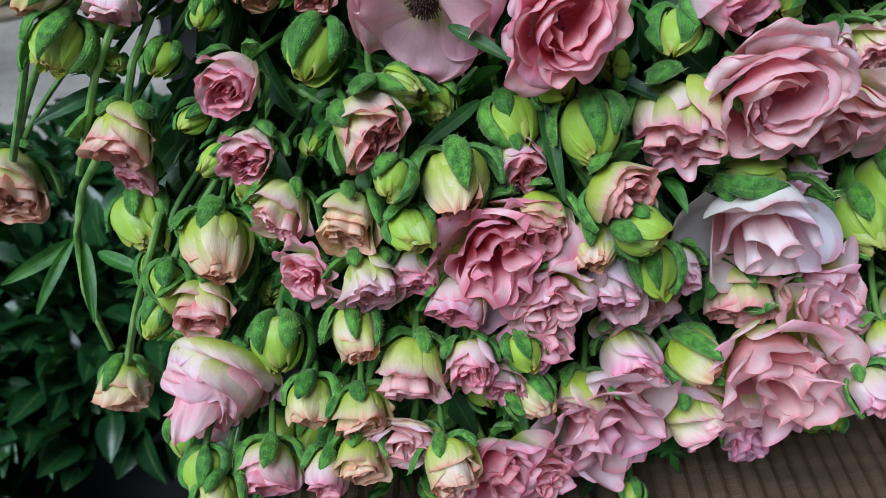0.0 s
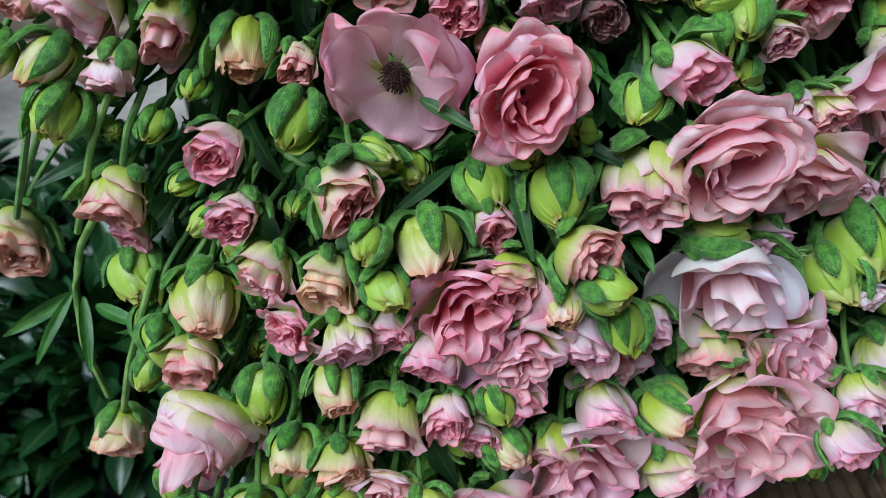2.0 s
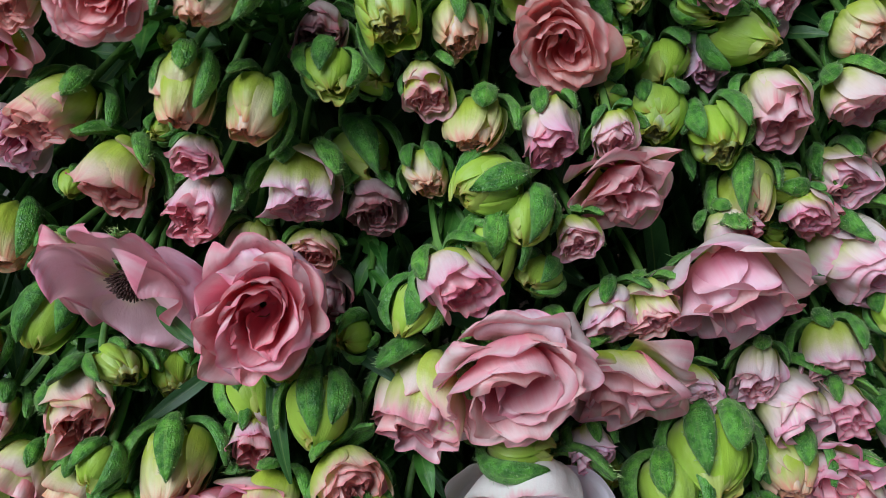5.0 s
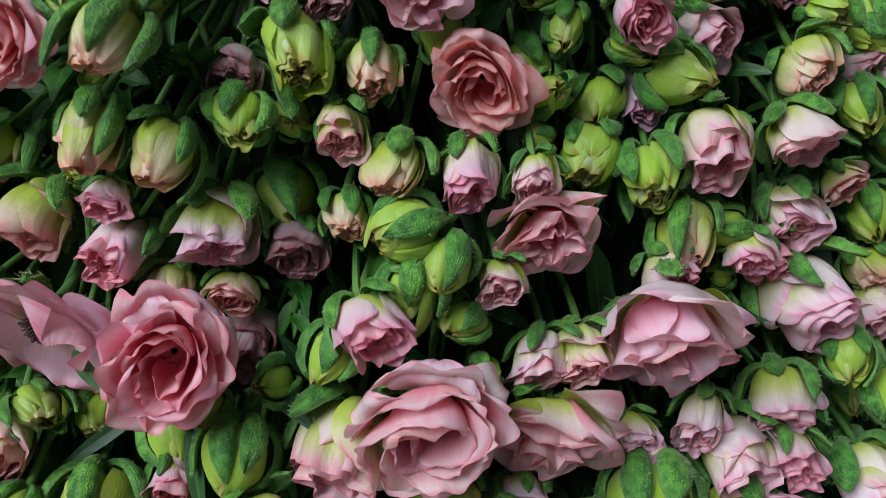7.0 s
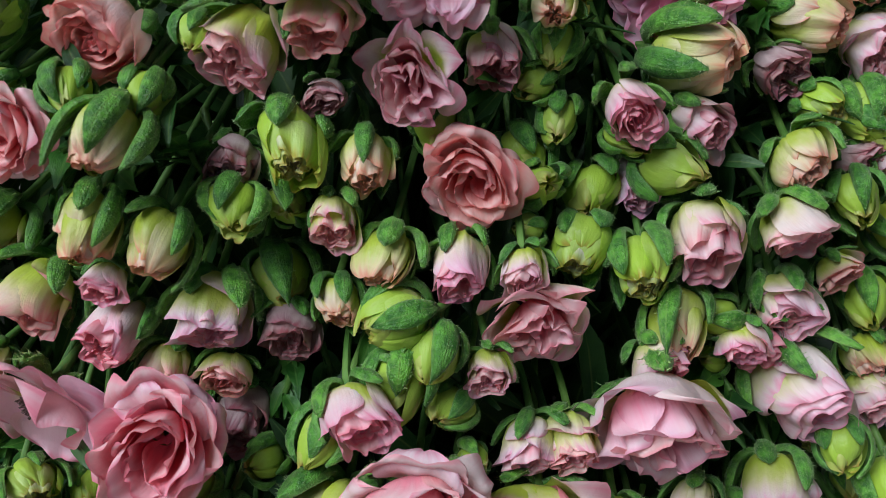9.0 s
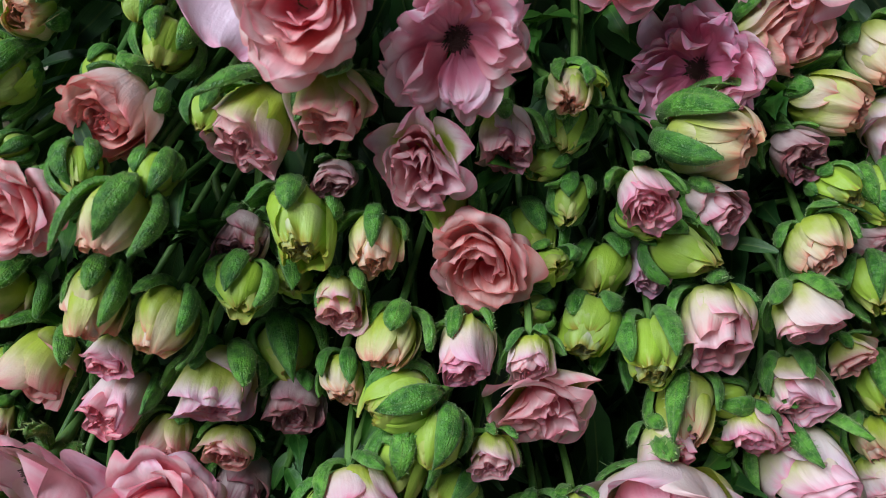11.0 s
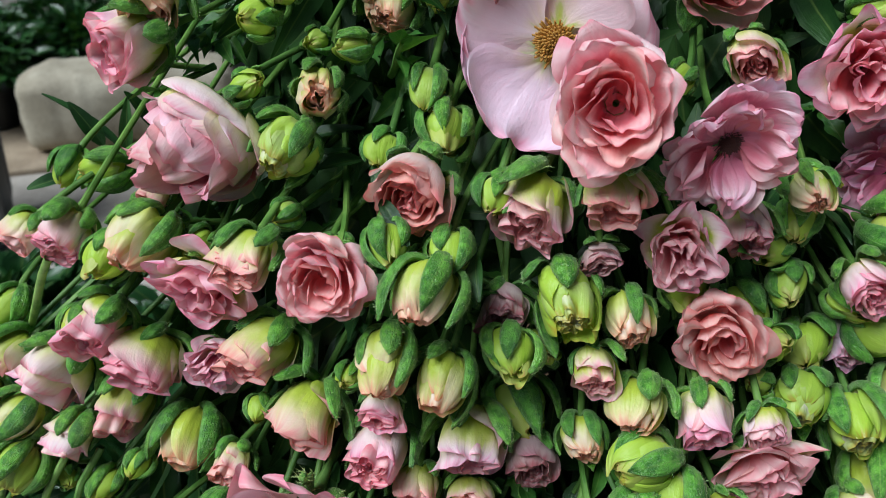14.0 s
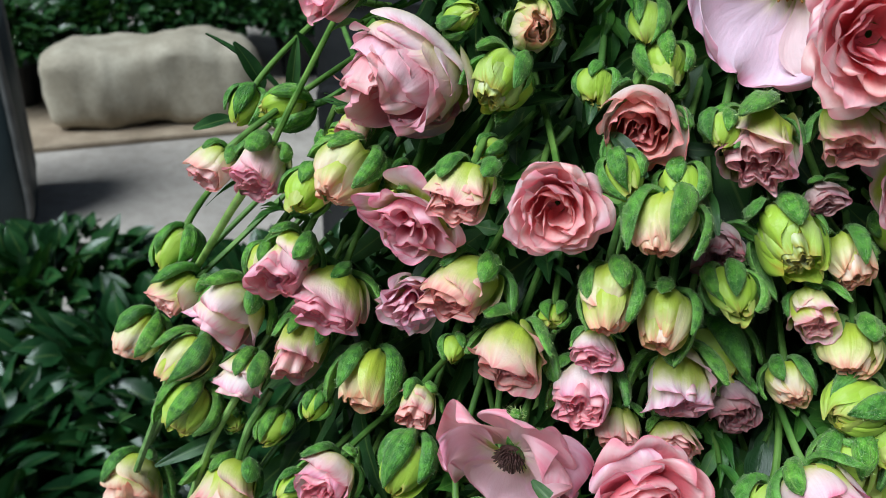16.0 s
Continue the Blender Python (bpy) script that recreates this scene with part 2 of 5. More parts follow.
def petal(rng, ctrl, theta, half, ruffle=0.04, fold=0.0, folds=6, phase=0.0, imbricate=0.03, tip=0.06, notch=0.0, nu=15, nv=13, wide=0.45, curl=0.0, crease=0.0, lean=0.05, point=0.9, blunt=4.0, ragged=0.7, frill=0.0):
    """A broad petal on a surface of revolution whose outline is the Bezier curve ctrl, in (radius, height).
    curl: how far its rim rolls outwards; crease: the depth of creases along it; blunt: how square its end is;
    ragged: how uneven its rim is; frill: how strongly the rim waves to and fro."""
    s = np.linspace(0, 1, nv)
    u, v = np.meshgrid(np.linspace(-1, 1, nu), 1 - (1 - s) ** 1.45)
    uneven = ragged * (0.045 * waves(rng, u, v * 0, 3, 1.0, 3.5) + 0.014 * waves(rng, u, v * 0, 2, 4, 8)) + rng.normal(0, lean) * u
    vv = v * (1 - tip * u * u - notch * np.exp(-(((u - rng.uniform(-0.4, 0.4)) / 0.22) ** 2)) + uneven * v)
    vv = np.minimum(vv, 1.06)
    rz = bezier(ctrl, vv)
    ahead = bezier(ctrl, vv + 0.02) - rz
    ahead /= np.linalg.norm(ahead, axis=-1, keepdims=True) + 1e-9
    grow = wide + (1 - wide) * np.sin(np.pi / 2 * np.clip(v * 1.6, 0, 1))
    grow = grow * np.sqrt(1 - point * np.clip((v - 0.45) / 0.55, 0, 1) ** blunt)
    ang = theta + half * u * grow + 0.06 * v * waves(rng, u, v, 2, 0.5, 1.5)
    ang = ang + 0.9 * frill / (rz[..., 0] + 0.12) * v**3 * waves(rng, u, v * 0.6, 2, 2.5, 5.0)
    swell = ruffle * (0.3 * v + v**3) * waves(rng, u, v, 3, 0.8, 2.8) + imbricate * u * (0.3 + 0.7 * v)
    swell += 1.25 * frill * v**2.5 * waves(rng, u, v * 0.6, 2, 2.2, 4.6) + 0.22 * (ruffle + frill) * v**4 * waves(rng, u, v, 2, 5, 8)
    swell += 0.02 * np.sin(np.pi * v) * waves(rng, u, v, 2, 0.8, 2.0)
    for _ in range(4):
        at, run, deep = rng.uniform(-0.8, 0.8), rng.uniform(-0.4, 0.4), rng.uniform(0.4, 1.0) * rng.choice([-1, 1])
        swell += crease * deep * np.exp(-np.abs(u - at - run * (v - 0.5)) / 0.09) * np.sin(np.pi * v) ** 0.7
    swell += curl * np.clip((v - 0.65) / 0.35, 0, 1) ** 2
    r = rz[..., 0] + swell * ahead[..., 1] + fold * v**2 * np.sin(folds * ang + phase + 1.2 * v)
    z = rz[..., 1] - swell * ahead[..., 0] - 0.6 * max(curl, 0) * np.clip((v - 0.8) / 0.2, 0, 1) ** 2
    r = np.maximum(r, 0.012)
    verts = np.stack([r * np.cos(ang), r * np.sin(ang), z], -1).reshape(-1, 3)
    return verts, sheet_faces(nu, nv), np.stack([u / 2 + 0.5, v], -1).reshape(-1, 2)


def uneven_growth(rng, tall, amount):
    """How one head grew out of true: stretched, squeezed from two sides, leaning and lumpy."""
    squeeze, lean = rng.uniform(0.88, 1.0), rng.normal(0, 0.07, 2)
    rate, start = rng.uniform(1.6, 3.4, (3, 3)), rng.uniform(0, 6.3, (3, 3))

    def grown(v):
        lump = np.stack([np.sin(v * rate[k] + start[k]).sum(1) / 3 for k in range(3)], 1) * amount * (0.15 + np.clip(v[:, 2:], 0, 1))
        lump += np.stack([np.sin(v * rate[k] * 3.1 + start[k - 1]).sum(1) / 3 for k in range(3)], 1) * amount * 0.3 * np.clip(v[:, 2:], 0, 1)
        w = v * [squeeze, 1 / squeeze, tall] + lump
        w[:, :2] += lean * np.clip(v[:, 2:], 0, 1.2) ** 2
        return w
    return grown


def sepal(rng, ctrl, theta, half, curl, hairs, length=1.0, puff=0.11, nu=9, nv=11):
    """A thick pointed sepal that lies on the flower, with a groove along it and fine hairs."""
    u, v = np.meshgrid(np.linspace(-1, 1, nu), np.linspace(0, 1, nv))
    vv = v * length
    rz = bezier(ctrl, vv)
    ahead = bezier(ctrl, vv + 0.02) - rz
    ahead /= np.linalg.norm(ahead, axis=-1, keepdims=True) + 1e-9
    outline = (0.62 + 0.38 * np.sin(np.pi * np.clip(v * 0.85 + 0.12, 0, 1))) * np.sqrt(np.clip(1.005 - np.clip((v - 0.55) / 0.45, 0, 1) ** 2.4, 0, 1))
    bend = rng.normal(0, 0.16)
    ang = theta + half * u * outline + 0.06 * np.sin(2 * v + rng.uniform(0, 6)) + bend * v * v
    lift = 0.02 + curl * v**2.2 + 0.05 * np.sin(np.pi * np.clip(v * 1.15, 0, 1)) + 0.022 * waves(rng, u, v, 3, 1, 4) + 0.016 * waves(rng, u * 1.5, v * 3, 3, 3, 6)
    thick = 0.015 + puff * np.sqrt(np.clip(1 - u * u, 0, 1)) * np.clip((1 - v) * 3 + 0.12, 0, 1) ** 0.5 - 0.022 * np.exp(-((u / 0.18) ** 2)) * (1 - v)
    sides = []
    for s in (1.0, 0.0):
        off = lift + s * thick
        r, z = rz[..., 0] + off * ahead[..., 1], rz[..., 1] - off * ahead[..., 0]
        sides.append(np.stack([np.maximum(r, 0.01) * np.cos(ang), np.maximum(r, 0.01) * np.sin(ang), z], -1).reshape(-1, 3))
    outer = sides[0]
    uv = np.stack([u / 2 + 0.5, v], -1).reshape(-1, 2)
    faces = sheet_faces(nu, nv) + sheet_faces(nu, nv, nu * nv, True)
    rim = [i for i in range(nu)] + [j * nu + nu - 1 for j in range(1, nv)] + [(nv - 1) * nu + i for i in range(nu - 2, -1, -1)] + [j * nu for j in range(nv - 2, 0, -1)]
    n = nu * nv
    faces += [(rim[k], n + rim[k], n + rim[(k + 1) % len(rim)], rim[(k + 1) % len(rim)]) for k in range(len(rim))]
    pieces = [(np.concatenate(sides), faces, np.concatenate([uv, uv]))]
    if hairs:
        i = rng.integers(1, nu - 1, hairs)
        i[: hairs // 3] = rng.choice([0, nu - 1], hairs // 3)
        j = rng.integers(0, nv - 1, hairs)
        mix = rng.random((hairs, 1))
        base = outer[j * nu + i] * (1 - mix) + outer[(j + 1) * nu + i] * mix
        away = base * [1, 1, 0.0] / (np.linalg.norm(base[:, :2], axis=1, keepdims=True) + 1e-6)
        side = np.stack([-away[:, 1], away[:, 0], 0 * away[:, 0]], 1) * ((i - (nu - 1) / 2) / ((nu - 1) / 2))[:, None]
        grow = (away * 0.7 + side * 0.8 + rng.normal(0, 0.35, (hairs, 3)) + [0, 0, 0.2]) * rng.uniform(0.022, 0.06, (hairs, 1))
        across = rng.normal(0, 1, (hairs, 3)) * 0.0024
        v3 = np.stack([base - across, base + across, base + grow], 1).reshape(-1, 3)
        pieces.append((v3, [(3 * k, 3 * k + 1, 3 * k + 2) for k in range(hairs)], np.full((3 * hairs, 2), (0.25, 2.0))))
    return join(pieces)


def tube(points, radii, sides=8):
    """A tapering tube along points."""
    p = np.array(points, float)
    d = np.gradient(p, axis=0)
    d /= np.linalg.norm(d, axis=1, keepdims=True)
    ref = np.array([0.31, 0.17, 0.93]) if abs(d[0] @ [0.31, 0.17, 0.93]) < 0.9 else np.array([1.0, 0, 0])
    a = np.cross(d, ref)
    a /= np.linalg.norm(a, axis=1, keepdims=True)
    b = np.cross(d, a)
    t = np.linspace(0, 2 * np.pi, sides + 1)
    r = np.array(radii)[:, None, None]
    verts = p[:, None] + r * (np.cos(t)[None, :, None] * a[:, None] + np.sin(t)[None, :, None] * b[:, None])
    uv = np.stack(np.meshgrid(np.linspace(0, 1, sides + 1), np.linspace(0.4, 1, len(p))), -1)
    return verts.reshape(-1, 3), sheet_faces(sides + 1, len(p)), uv.reshape(-1, 2)


def blade(rng, length, width, bend=0.3, lobes=0, nv=10, nu=5):
    """A leaf that grows along +Y, its upper side to +Z, folded along the midrib; lobes: teeth on its margin."""
    u, v = np.meshgrid(np.linspace(-1, 1, nu), np.linspace(0, 1, nv))
    w = width / 2 * np.sin(np.pi * np.clip(v, 0.0, 1) ** 0.8) ** 0.85 + 0.0006
    if lobes:
        w = w * (1 + 0.35 * np.sin(v * lobes * 6.28))
    x = u * w
    y = length * (v - 0.12 * bend * v * v)
    z = -length * bend * v**2 * 0.5 + 0.35 * np.abs(x) + 0.06 * width * waves(rng, u, v, 3, 1, 4) + length * 0.02
    x = x + length * 0.12 * rng.uniform(-1, 1) * v**2
    return np.stack([x, y, z], -1).reshape(-1, 3), sheet_faces(nu, nv), np.stack([u / 2 + 0.5, v], -1).reshape(-1, 2)


# ---- flowers ----
# Pigments: the colour of the rim, and how far up the petal the cream and green of its base reach; then the colour deep inside.
PIGMENT = {
    "pk": ((0.88, 0.48, 0.58), 0.66, (0.86, 0.31, 0.40), "pink"),
    "pl": ((0.88, 0.67, 0.72), 0.78, (0.86, 0.48, 0.53), "pale pink"),
    "wh": ((0.87, 0.86, 0.89), 0.12, (0.86, 0.75, 0.79), "whitish"),
    "li": ((0.86, 0.65, 0.75), 0.45, (0.75, 0.36, 0.48), "lilac-pink"),
    "cr": ((0.87, 0.59, 0.59), 1.0, (0.85, 0.43, 0.44), "cream and pink"),
    "pe": ((0.86, 0.53, 0.45), 0.92, (0.83, 0.38, 0.34), "peach"),
    "co": ((0.86, 0.46, 0.41), 0.45, (0.82, 0.30, 0.27), "coral"),
    "rc": ((0.89, 0.60, 0.62), 0.62, (0.87, 0.36, 0.37), "pale coral-pink"),
    "du": ((0.80, 0.49, 0.54), 0.60, (0.66, 0.28, 0.32), "dusky pink"),
    "dk": ((0.44, 0.20, 0.22), 0.30, (0.34, 0.11, 0.13), "deep dusky pink"),
    "vi": ((0.84, 0.50, 0.70), 0.35, (0.78, 0.28, 0.52), "violet-pink"),
    "ye": ((0.84, 0.64, 0.36), 1.0, (0.82, 0.58, 0.34), "yellow and cream"),
    "gy": ((0.80, 0.56, 0.32), 0.9, (0.78, 0.50, 0.34), "greenish yellow"),
    "gr": ((0.44, 0.66, 0.07), 0.05, (0.52, 0.62, 0.13), "lime-green"),
}
FACING = radians(33)
TOWARDS = Vector((0, -math.cos(FACING), math.sin(FACING)))
DOWN = Vector((0, -math.sin(FACING), -math.cos(FACING)))
NAMES = {"G": "closed_bud", "Y": "flower_bud", "P": "opening_bud", "S": "half_open_flower", "O": "rose_flower", "B": "butterfly_flower", "R": "ruffled_flower", "C": "cupped_flower"}
WORDS = {
    "G": "tightly closed {} ranunculus bud in fuzzy green sepals",
    "Y": "{} ranunculus bud with parted fuzzy green sepals",
    "P": "{} ranunculus bud opening into crumpled folded petals",
    "S": "half-open {} ranunculus with a tight swirl of petals",
    "O": "fully open {} rose-like ranunculus with many layered petals",
    "B": "wide open {} ranunculus with broad petals round its stamens",
    "R": "loose ruffled {} ranunculus with wavy creased petals",
    "C": "round cupped {} ranunculus with overlapping smooth petals",
}
MIDDLE = {"G": 0.52, "Y": 0.56, "P": 0.60, "S": 0.55, "O": 0.28, "B": 0.14, "R": 0.36, "C": 0.45}
FULLNESS = {"G": 0.97, "Y": 0.99, "P": 1.08, "S": 1.10, "O": 1.10, "B": 1.02, "R": 1.14, "C": 1.06}
TALL = {"G": 1.04, "Y": 1.08, "P": 1.0, "S": 1.0}
LUMPY = {"G": 0.06, "Y": 0.09, "P": 0.10, "S": 0.06, "O": 0.06, "B": 0.07, "R": 0.10, "C": 0.045}
bloom_count = [0]
HEADS = []
SPREAD = []


GROWN = [None]


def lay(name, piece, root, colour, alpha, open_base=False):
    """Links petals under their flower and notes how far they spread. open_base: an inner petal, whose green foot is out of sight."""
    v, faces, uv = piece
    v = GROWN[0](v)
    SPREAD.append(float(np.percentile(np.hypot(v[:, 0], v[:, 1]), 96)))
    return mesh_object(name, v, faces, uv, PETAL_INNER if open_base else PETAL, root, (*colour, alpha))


def ring(rng, root, count, ctrl, half, colour, alpha, name="petal", joined=False, turn=None, uneven=0.07, open_base=False, heights=(1.0,), **shape):
    """A ring of petals: each a mesh of its own, or the tightly packed inner ones as one."""
    turn = rng.uniform(0, 6.3) if turn is None else turn
    pieces, start = [], int(rng.integers(0, 9))
    for k in range(count):
        theta = turn + 6.2832 * (k + rng.uniform(-0.22, 0.22)) / count
        jit, spread = heights[(k + start) % len(heights)] * (1 + rng.normal(0, uneven)), 1 + rng.normal(0, uneven * 0.6)
        pts = [(r * spread * (1 + rng.normal(0, 0.04)), z * jit) for r, z in ctrl]
        piece = petal(rng, pts, theta, radians(half) * (1 + rng.normal(0, 0.08)), **shape)
        if joined:
            pieces.append(piece)
        else:
            lay(name, piece, root, colour, alpha, open_base)
    if joined:
        lay(name, join(pieces), root, colour, alpha, open_base)


def stamens(rng, root, radius, height, material, count=150):
    """A domed boss of carpels with a fringe of stamens."""
    pieces = []
    for k in range(count):
        f = k / count
        rr, th = radius * math.sqrt(f), k * 2.39996
        foot = np.array([rr * math.cos(th), rr * math.sin(th), height * (0.35 + 0.65 * (1 - f))])
        out = np.array([math.cos(th) * f, math.sin(th) * f, 0.9]) * rng.uniform(0.02, 0.05)
        side = np.array([-math.sin(th), math.cos(th), 0]) * radius * 0.07
        inn = np.array([math.cos(th), math.sin(th), 0]) * radius * 0.07
        v = np.array([foot - side, foot + inn, foot + side, foot - inn, foot + out - side, foot + out + inn, foot + out + side, foot + out - inn])
        pieces.append((v, [(0, 1, 5, 4), (1, 2, 6, 5), (2, 3, 7, 6), (3, 0, 4, 7), (4, 5, 6, 7)], np.full((8, 2), 0.5)))
    t = np.linspace(0, 6.2832, 17)
    q = np.linspace(0.02, 1, 6)
    tt, qq = np.meshgrid(t, q)
    dome = np.stack([radius * qq * np.cos(tt), radius * qq * np.sin(tt), height * np.sqrt(np.maximum(0, 1.02 - qq**2))], -1)
    pieces.append((dome.reshape(-1, 3), sheet_faces(17, 6), np.full((17 * 6, 2), 0.5)))
    v, faces, uv = join(pieces)
    mesh_object("stamen_boss", GROWN[0](v), faces, uv, material, root)


def bloom(kind, x, y, z, size, tint, a, e, stem=True):
    """A flower head on its stem. x, y, z: its middle; size: its width; a: the way it nods (0 to the right, 90 down);
    e: degrees by which it turns away from the front."""
    bloom_count[0] += 1
    rng = np.random.default_rng(bloom_count[0] * 17 + 3)
    a, e = radians(a + rng.normal(0, 4)), radians(e - {"Y": 8, "P": 13, "S": 6, "R": 22, "C": 8}.get(kind, 0))
    if x < -0.1:
        e += radians(12)  # those at the end of the bunch hang freely
    axis = (TOWARDS * math.cos(e) + (Vector((1, 0, 0)) * math.cos(a) + DOWN * math.sin(a)) * math.sin(e)).normalized()
    root = new(NAMES[kind])
    root.empty_display_size = 0.01
    SPREAD.clear()
    tall = TALL.get(kind, 1.0) * rng.uniform(0.95, 1.08)
    GROWN[0] = uneven_growth(rng, tall, LUMPY.get(kind, 0.05))
    width = size
    colour, alpha, deep, word = PIGMENT[tint]
    tagged(root, WORDS[kind].format(word), "flower" if kind in "SOBRC" else "flower bud", "flower heads of the stacked bunches")

    if kind == "G":
        body = [(0.03, 0), (0.64, 0.05), (0.60, 0.80), (0.05, 1.0)]
        ring(rng, root, 5, body, 58, colour, alpha, ruffle=0.05, imbricate=0.06, crease=0.04, point=0.6, frill=0.01)
        ring(rng, root, 3, [(0.03, 0.1), (0.5, 0.2), (0.45, 0.85), (0.10, 1.03)], 80, deep, alpha, "inner_petals", True, ruffle=0.05, fold=0.05, folds=5, frill=0.02, nu=19)
        count, half, lengths, curls, cover = 5, 24, (0.60, 0.98), (-0.08, 0.22), body
    elif kind == "Y":
        # A long bud; its creased outer petals close round a small crumpled mouth
        mouth = rng.uniform(0.22, 0.36)
        body = [(0.03, 0), (0.60, 0.02), (0.62, 0.66), (mouth, 1.0)]
        phase, wave = rng.uniform(0, 6), int(rng.integers(4, 7))
        ring(rng, root, 4, body, 66, colour, alpha, ruffle=0.07, imbricate=0.08, fold=0.016, folds=5, crease=0.065, uneven=0.05, nu=23, point=0.6, frill=0.035, heights=(1.02, 0.80, 0.97, 0.90))
        ring(rng, root, 3, [(0.03, 0.1), (0.54, 0.2), (0.56, 0.72), (mouth * 0.85, 1.03)], 80, colour, alpha + 0.15, "inner_petals", True, ruffle=0.06, fold=0.05, folds=wave, phase=phase, nu=27, nv=9, uneven=0.04, point=0.3, frill=0.03, crease=0.03, heights=(1.0, 0.95, 0.88))
        for k, q in enumerate((0.66, 0.46, 0.26)):
            c = [p * (0.7 - 0.3 * k) + w * (0.3 + 0.3 * k) for p, w in zip(colour, deep)]
            ring(rng, root, 2, [(0.03, 0.35), (0.5 * q + 0.1, 0.45), (0.42 * q + 0.06, 0.8), (mouth * q, 1.02 - 0.02 * k)], 116, c, 0.5, "petal_core", True, ruffle=0.03, fold=0.055 * q + 0.02, folds=wave, phase=phase + 0.5 * k, nu=31, nv=6, uneven=0.03, point=0.15, ragged=0.4, lean=0.02)
        count, half, lengths, curls, cover = 5, rng.uniform(18, 25), (0.55, 0.95), (-0.05, 0.34), body
    elif kind == "P":
        # Narrow at its foot, wide at the mouth; broad smooth outer petals round a heart of nested wavy ones
        lip = rng.uniform(0.42, 0.56)
        body = [(0.04, 0), (0.52, -0.02), (0.52, 0.55), (lip, 1.0)]
        phase, wave = rng.uniform(0, 6), int(rng.integers(4, 7))
        ring(rng, root, 3, body, 84, colour, alpha, ruffle=0.08, imbricate=0.09, notch=0.02, crease=0.055, curl=rng.uniform(-0.02, 0.12), uneven=0.06, nu=25, point=0.7, frill=0.05, heights=(1.02, 0.90, 0.68))
        ring(rng, root, 3, [(0.04, 0.05), (0.48, 0.08), (0.47, 0.6), (lip * 0.88, 0.99)], 84, colour, alpha, ruffle=0.07, imbricate=0.08, fold=0.04, folds=wave, phase=phase, nu=25, nv=11, crease=0.035, uneven=0.05, point=0.5, frill=0.05, heights=(1.0, 0.93, 0.82))
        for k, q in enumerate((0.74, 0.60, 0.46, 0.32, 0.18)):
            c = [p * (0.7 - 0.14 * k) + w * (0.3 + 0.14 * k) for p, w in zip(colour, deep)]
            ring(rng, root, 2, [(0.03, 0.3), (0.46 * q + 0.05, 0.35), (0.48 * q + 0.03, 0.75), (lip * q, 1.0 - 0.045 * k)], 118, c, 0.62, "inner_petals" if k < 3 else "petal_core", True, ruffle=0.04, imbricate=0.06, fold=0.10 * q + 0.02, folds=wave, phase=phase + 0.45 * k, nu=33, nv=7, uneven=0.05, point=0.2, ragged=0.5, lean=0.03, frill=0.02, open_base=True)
        count, half, lengths, curls, cover = 5, rng.uniform(17, 23), (0.50, 0.88), (-0.02, 0.38), body
    elif kind == "S":
        # A spiral of crescent petals that tightens towards the heart
        theta, slow, steps = rng.uniform(0, 6.3), rng.uniform(0.9, 1.1), 19
        for k in range(steps):
            f = k / (steps - 1)
            theta += 2.2 + rng.uniform(-0.35, 0.35)
            r = 0.55 * (1 - f) ** (0.85 * slow) + 0.035
            top = np.interp(f, [0, 0.3, 1], [0.88, 1.02, 0.84])
            ctrl = [(0.03, 0.1 * f), (r * 1.18, 0.03 + 0.15 * f), (r * 1.12, 0.55), (r * np.interp(f, [0, 0.3, 1], [1.0, 0.92, 0.84]), top)]
            ctrl = [(p * (1 + rng.normal(0, 0.03)), q * (1 + rng.normal(0, 0.04))) for p, q in ctrl]
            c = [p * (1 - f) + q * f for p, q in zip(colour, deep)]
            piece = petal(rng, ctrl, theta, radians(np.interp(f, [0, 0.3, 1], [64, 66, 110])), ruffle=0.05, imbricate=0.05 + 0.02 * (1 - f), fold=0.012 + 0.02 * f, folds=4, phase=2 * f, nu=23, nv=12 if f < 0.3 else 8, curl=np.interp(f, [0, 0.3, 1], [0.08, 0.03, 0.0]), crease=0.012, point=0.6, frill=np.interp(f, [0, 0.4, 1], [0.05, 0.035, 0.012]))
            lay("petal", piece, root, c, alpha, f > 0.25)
        count, half, lengths, curls, cover = 5, 20, (0.5, 0.85), (0.05, 0.4), [(0.03, 0), (0.62, 0.02), (0.60, 0.55), (0.54, 0.92)]
    elif kind == "O":
        # Broad reflexed outer petals round a deep bowl of wavy crescents, with a hollow heart
        theta, steps = rng.uniform(0, 6.3), 23
        for k in range(steps - 2):
            f = k / (steps - 1)
            theta += (6.2832 / 5 if k < 5 else 2.25) + rng.uniform(-0.25, 0.25)
            r = np.interp(f, [0, 0.2, 0.3, 1], [0.56, 0.54, 0.47, 0.11]) * rng.uniform(0.96, 1.04)
            rise = np.interp(f, [0, 0.2, 0.32, 0.6, 0.85, 1], [0.16, 0.22, 0.40, 0.52, 0.44, 0.34]) * rng.uniform(0.95, 1.05)
            if k < 5:
                ctrl = [(0.03, 0.0), (0.24, -0.03), (r * 0.8, 0.24), (r, rise)]
            else:
                ctrl = [(0.03, 0.02), (r * 0.8 + 0.03, 0.0), (r * 1.0, rise * 0.55), (r * np.interp(f, [0.2, 0.5, 1], [1.08, 1.04, 1.0]), rise)]
            mixed = np.interp(f, [0.2, 0.5], [0.0, 1.0])
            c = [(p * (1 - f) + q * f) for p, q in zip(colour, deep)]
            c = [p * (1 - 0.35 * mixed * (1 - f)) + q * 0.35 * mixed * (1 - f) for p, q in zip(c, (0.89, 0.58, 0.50))]
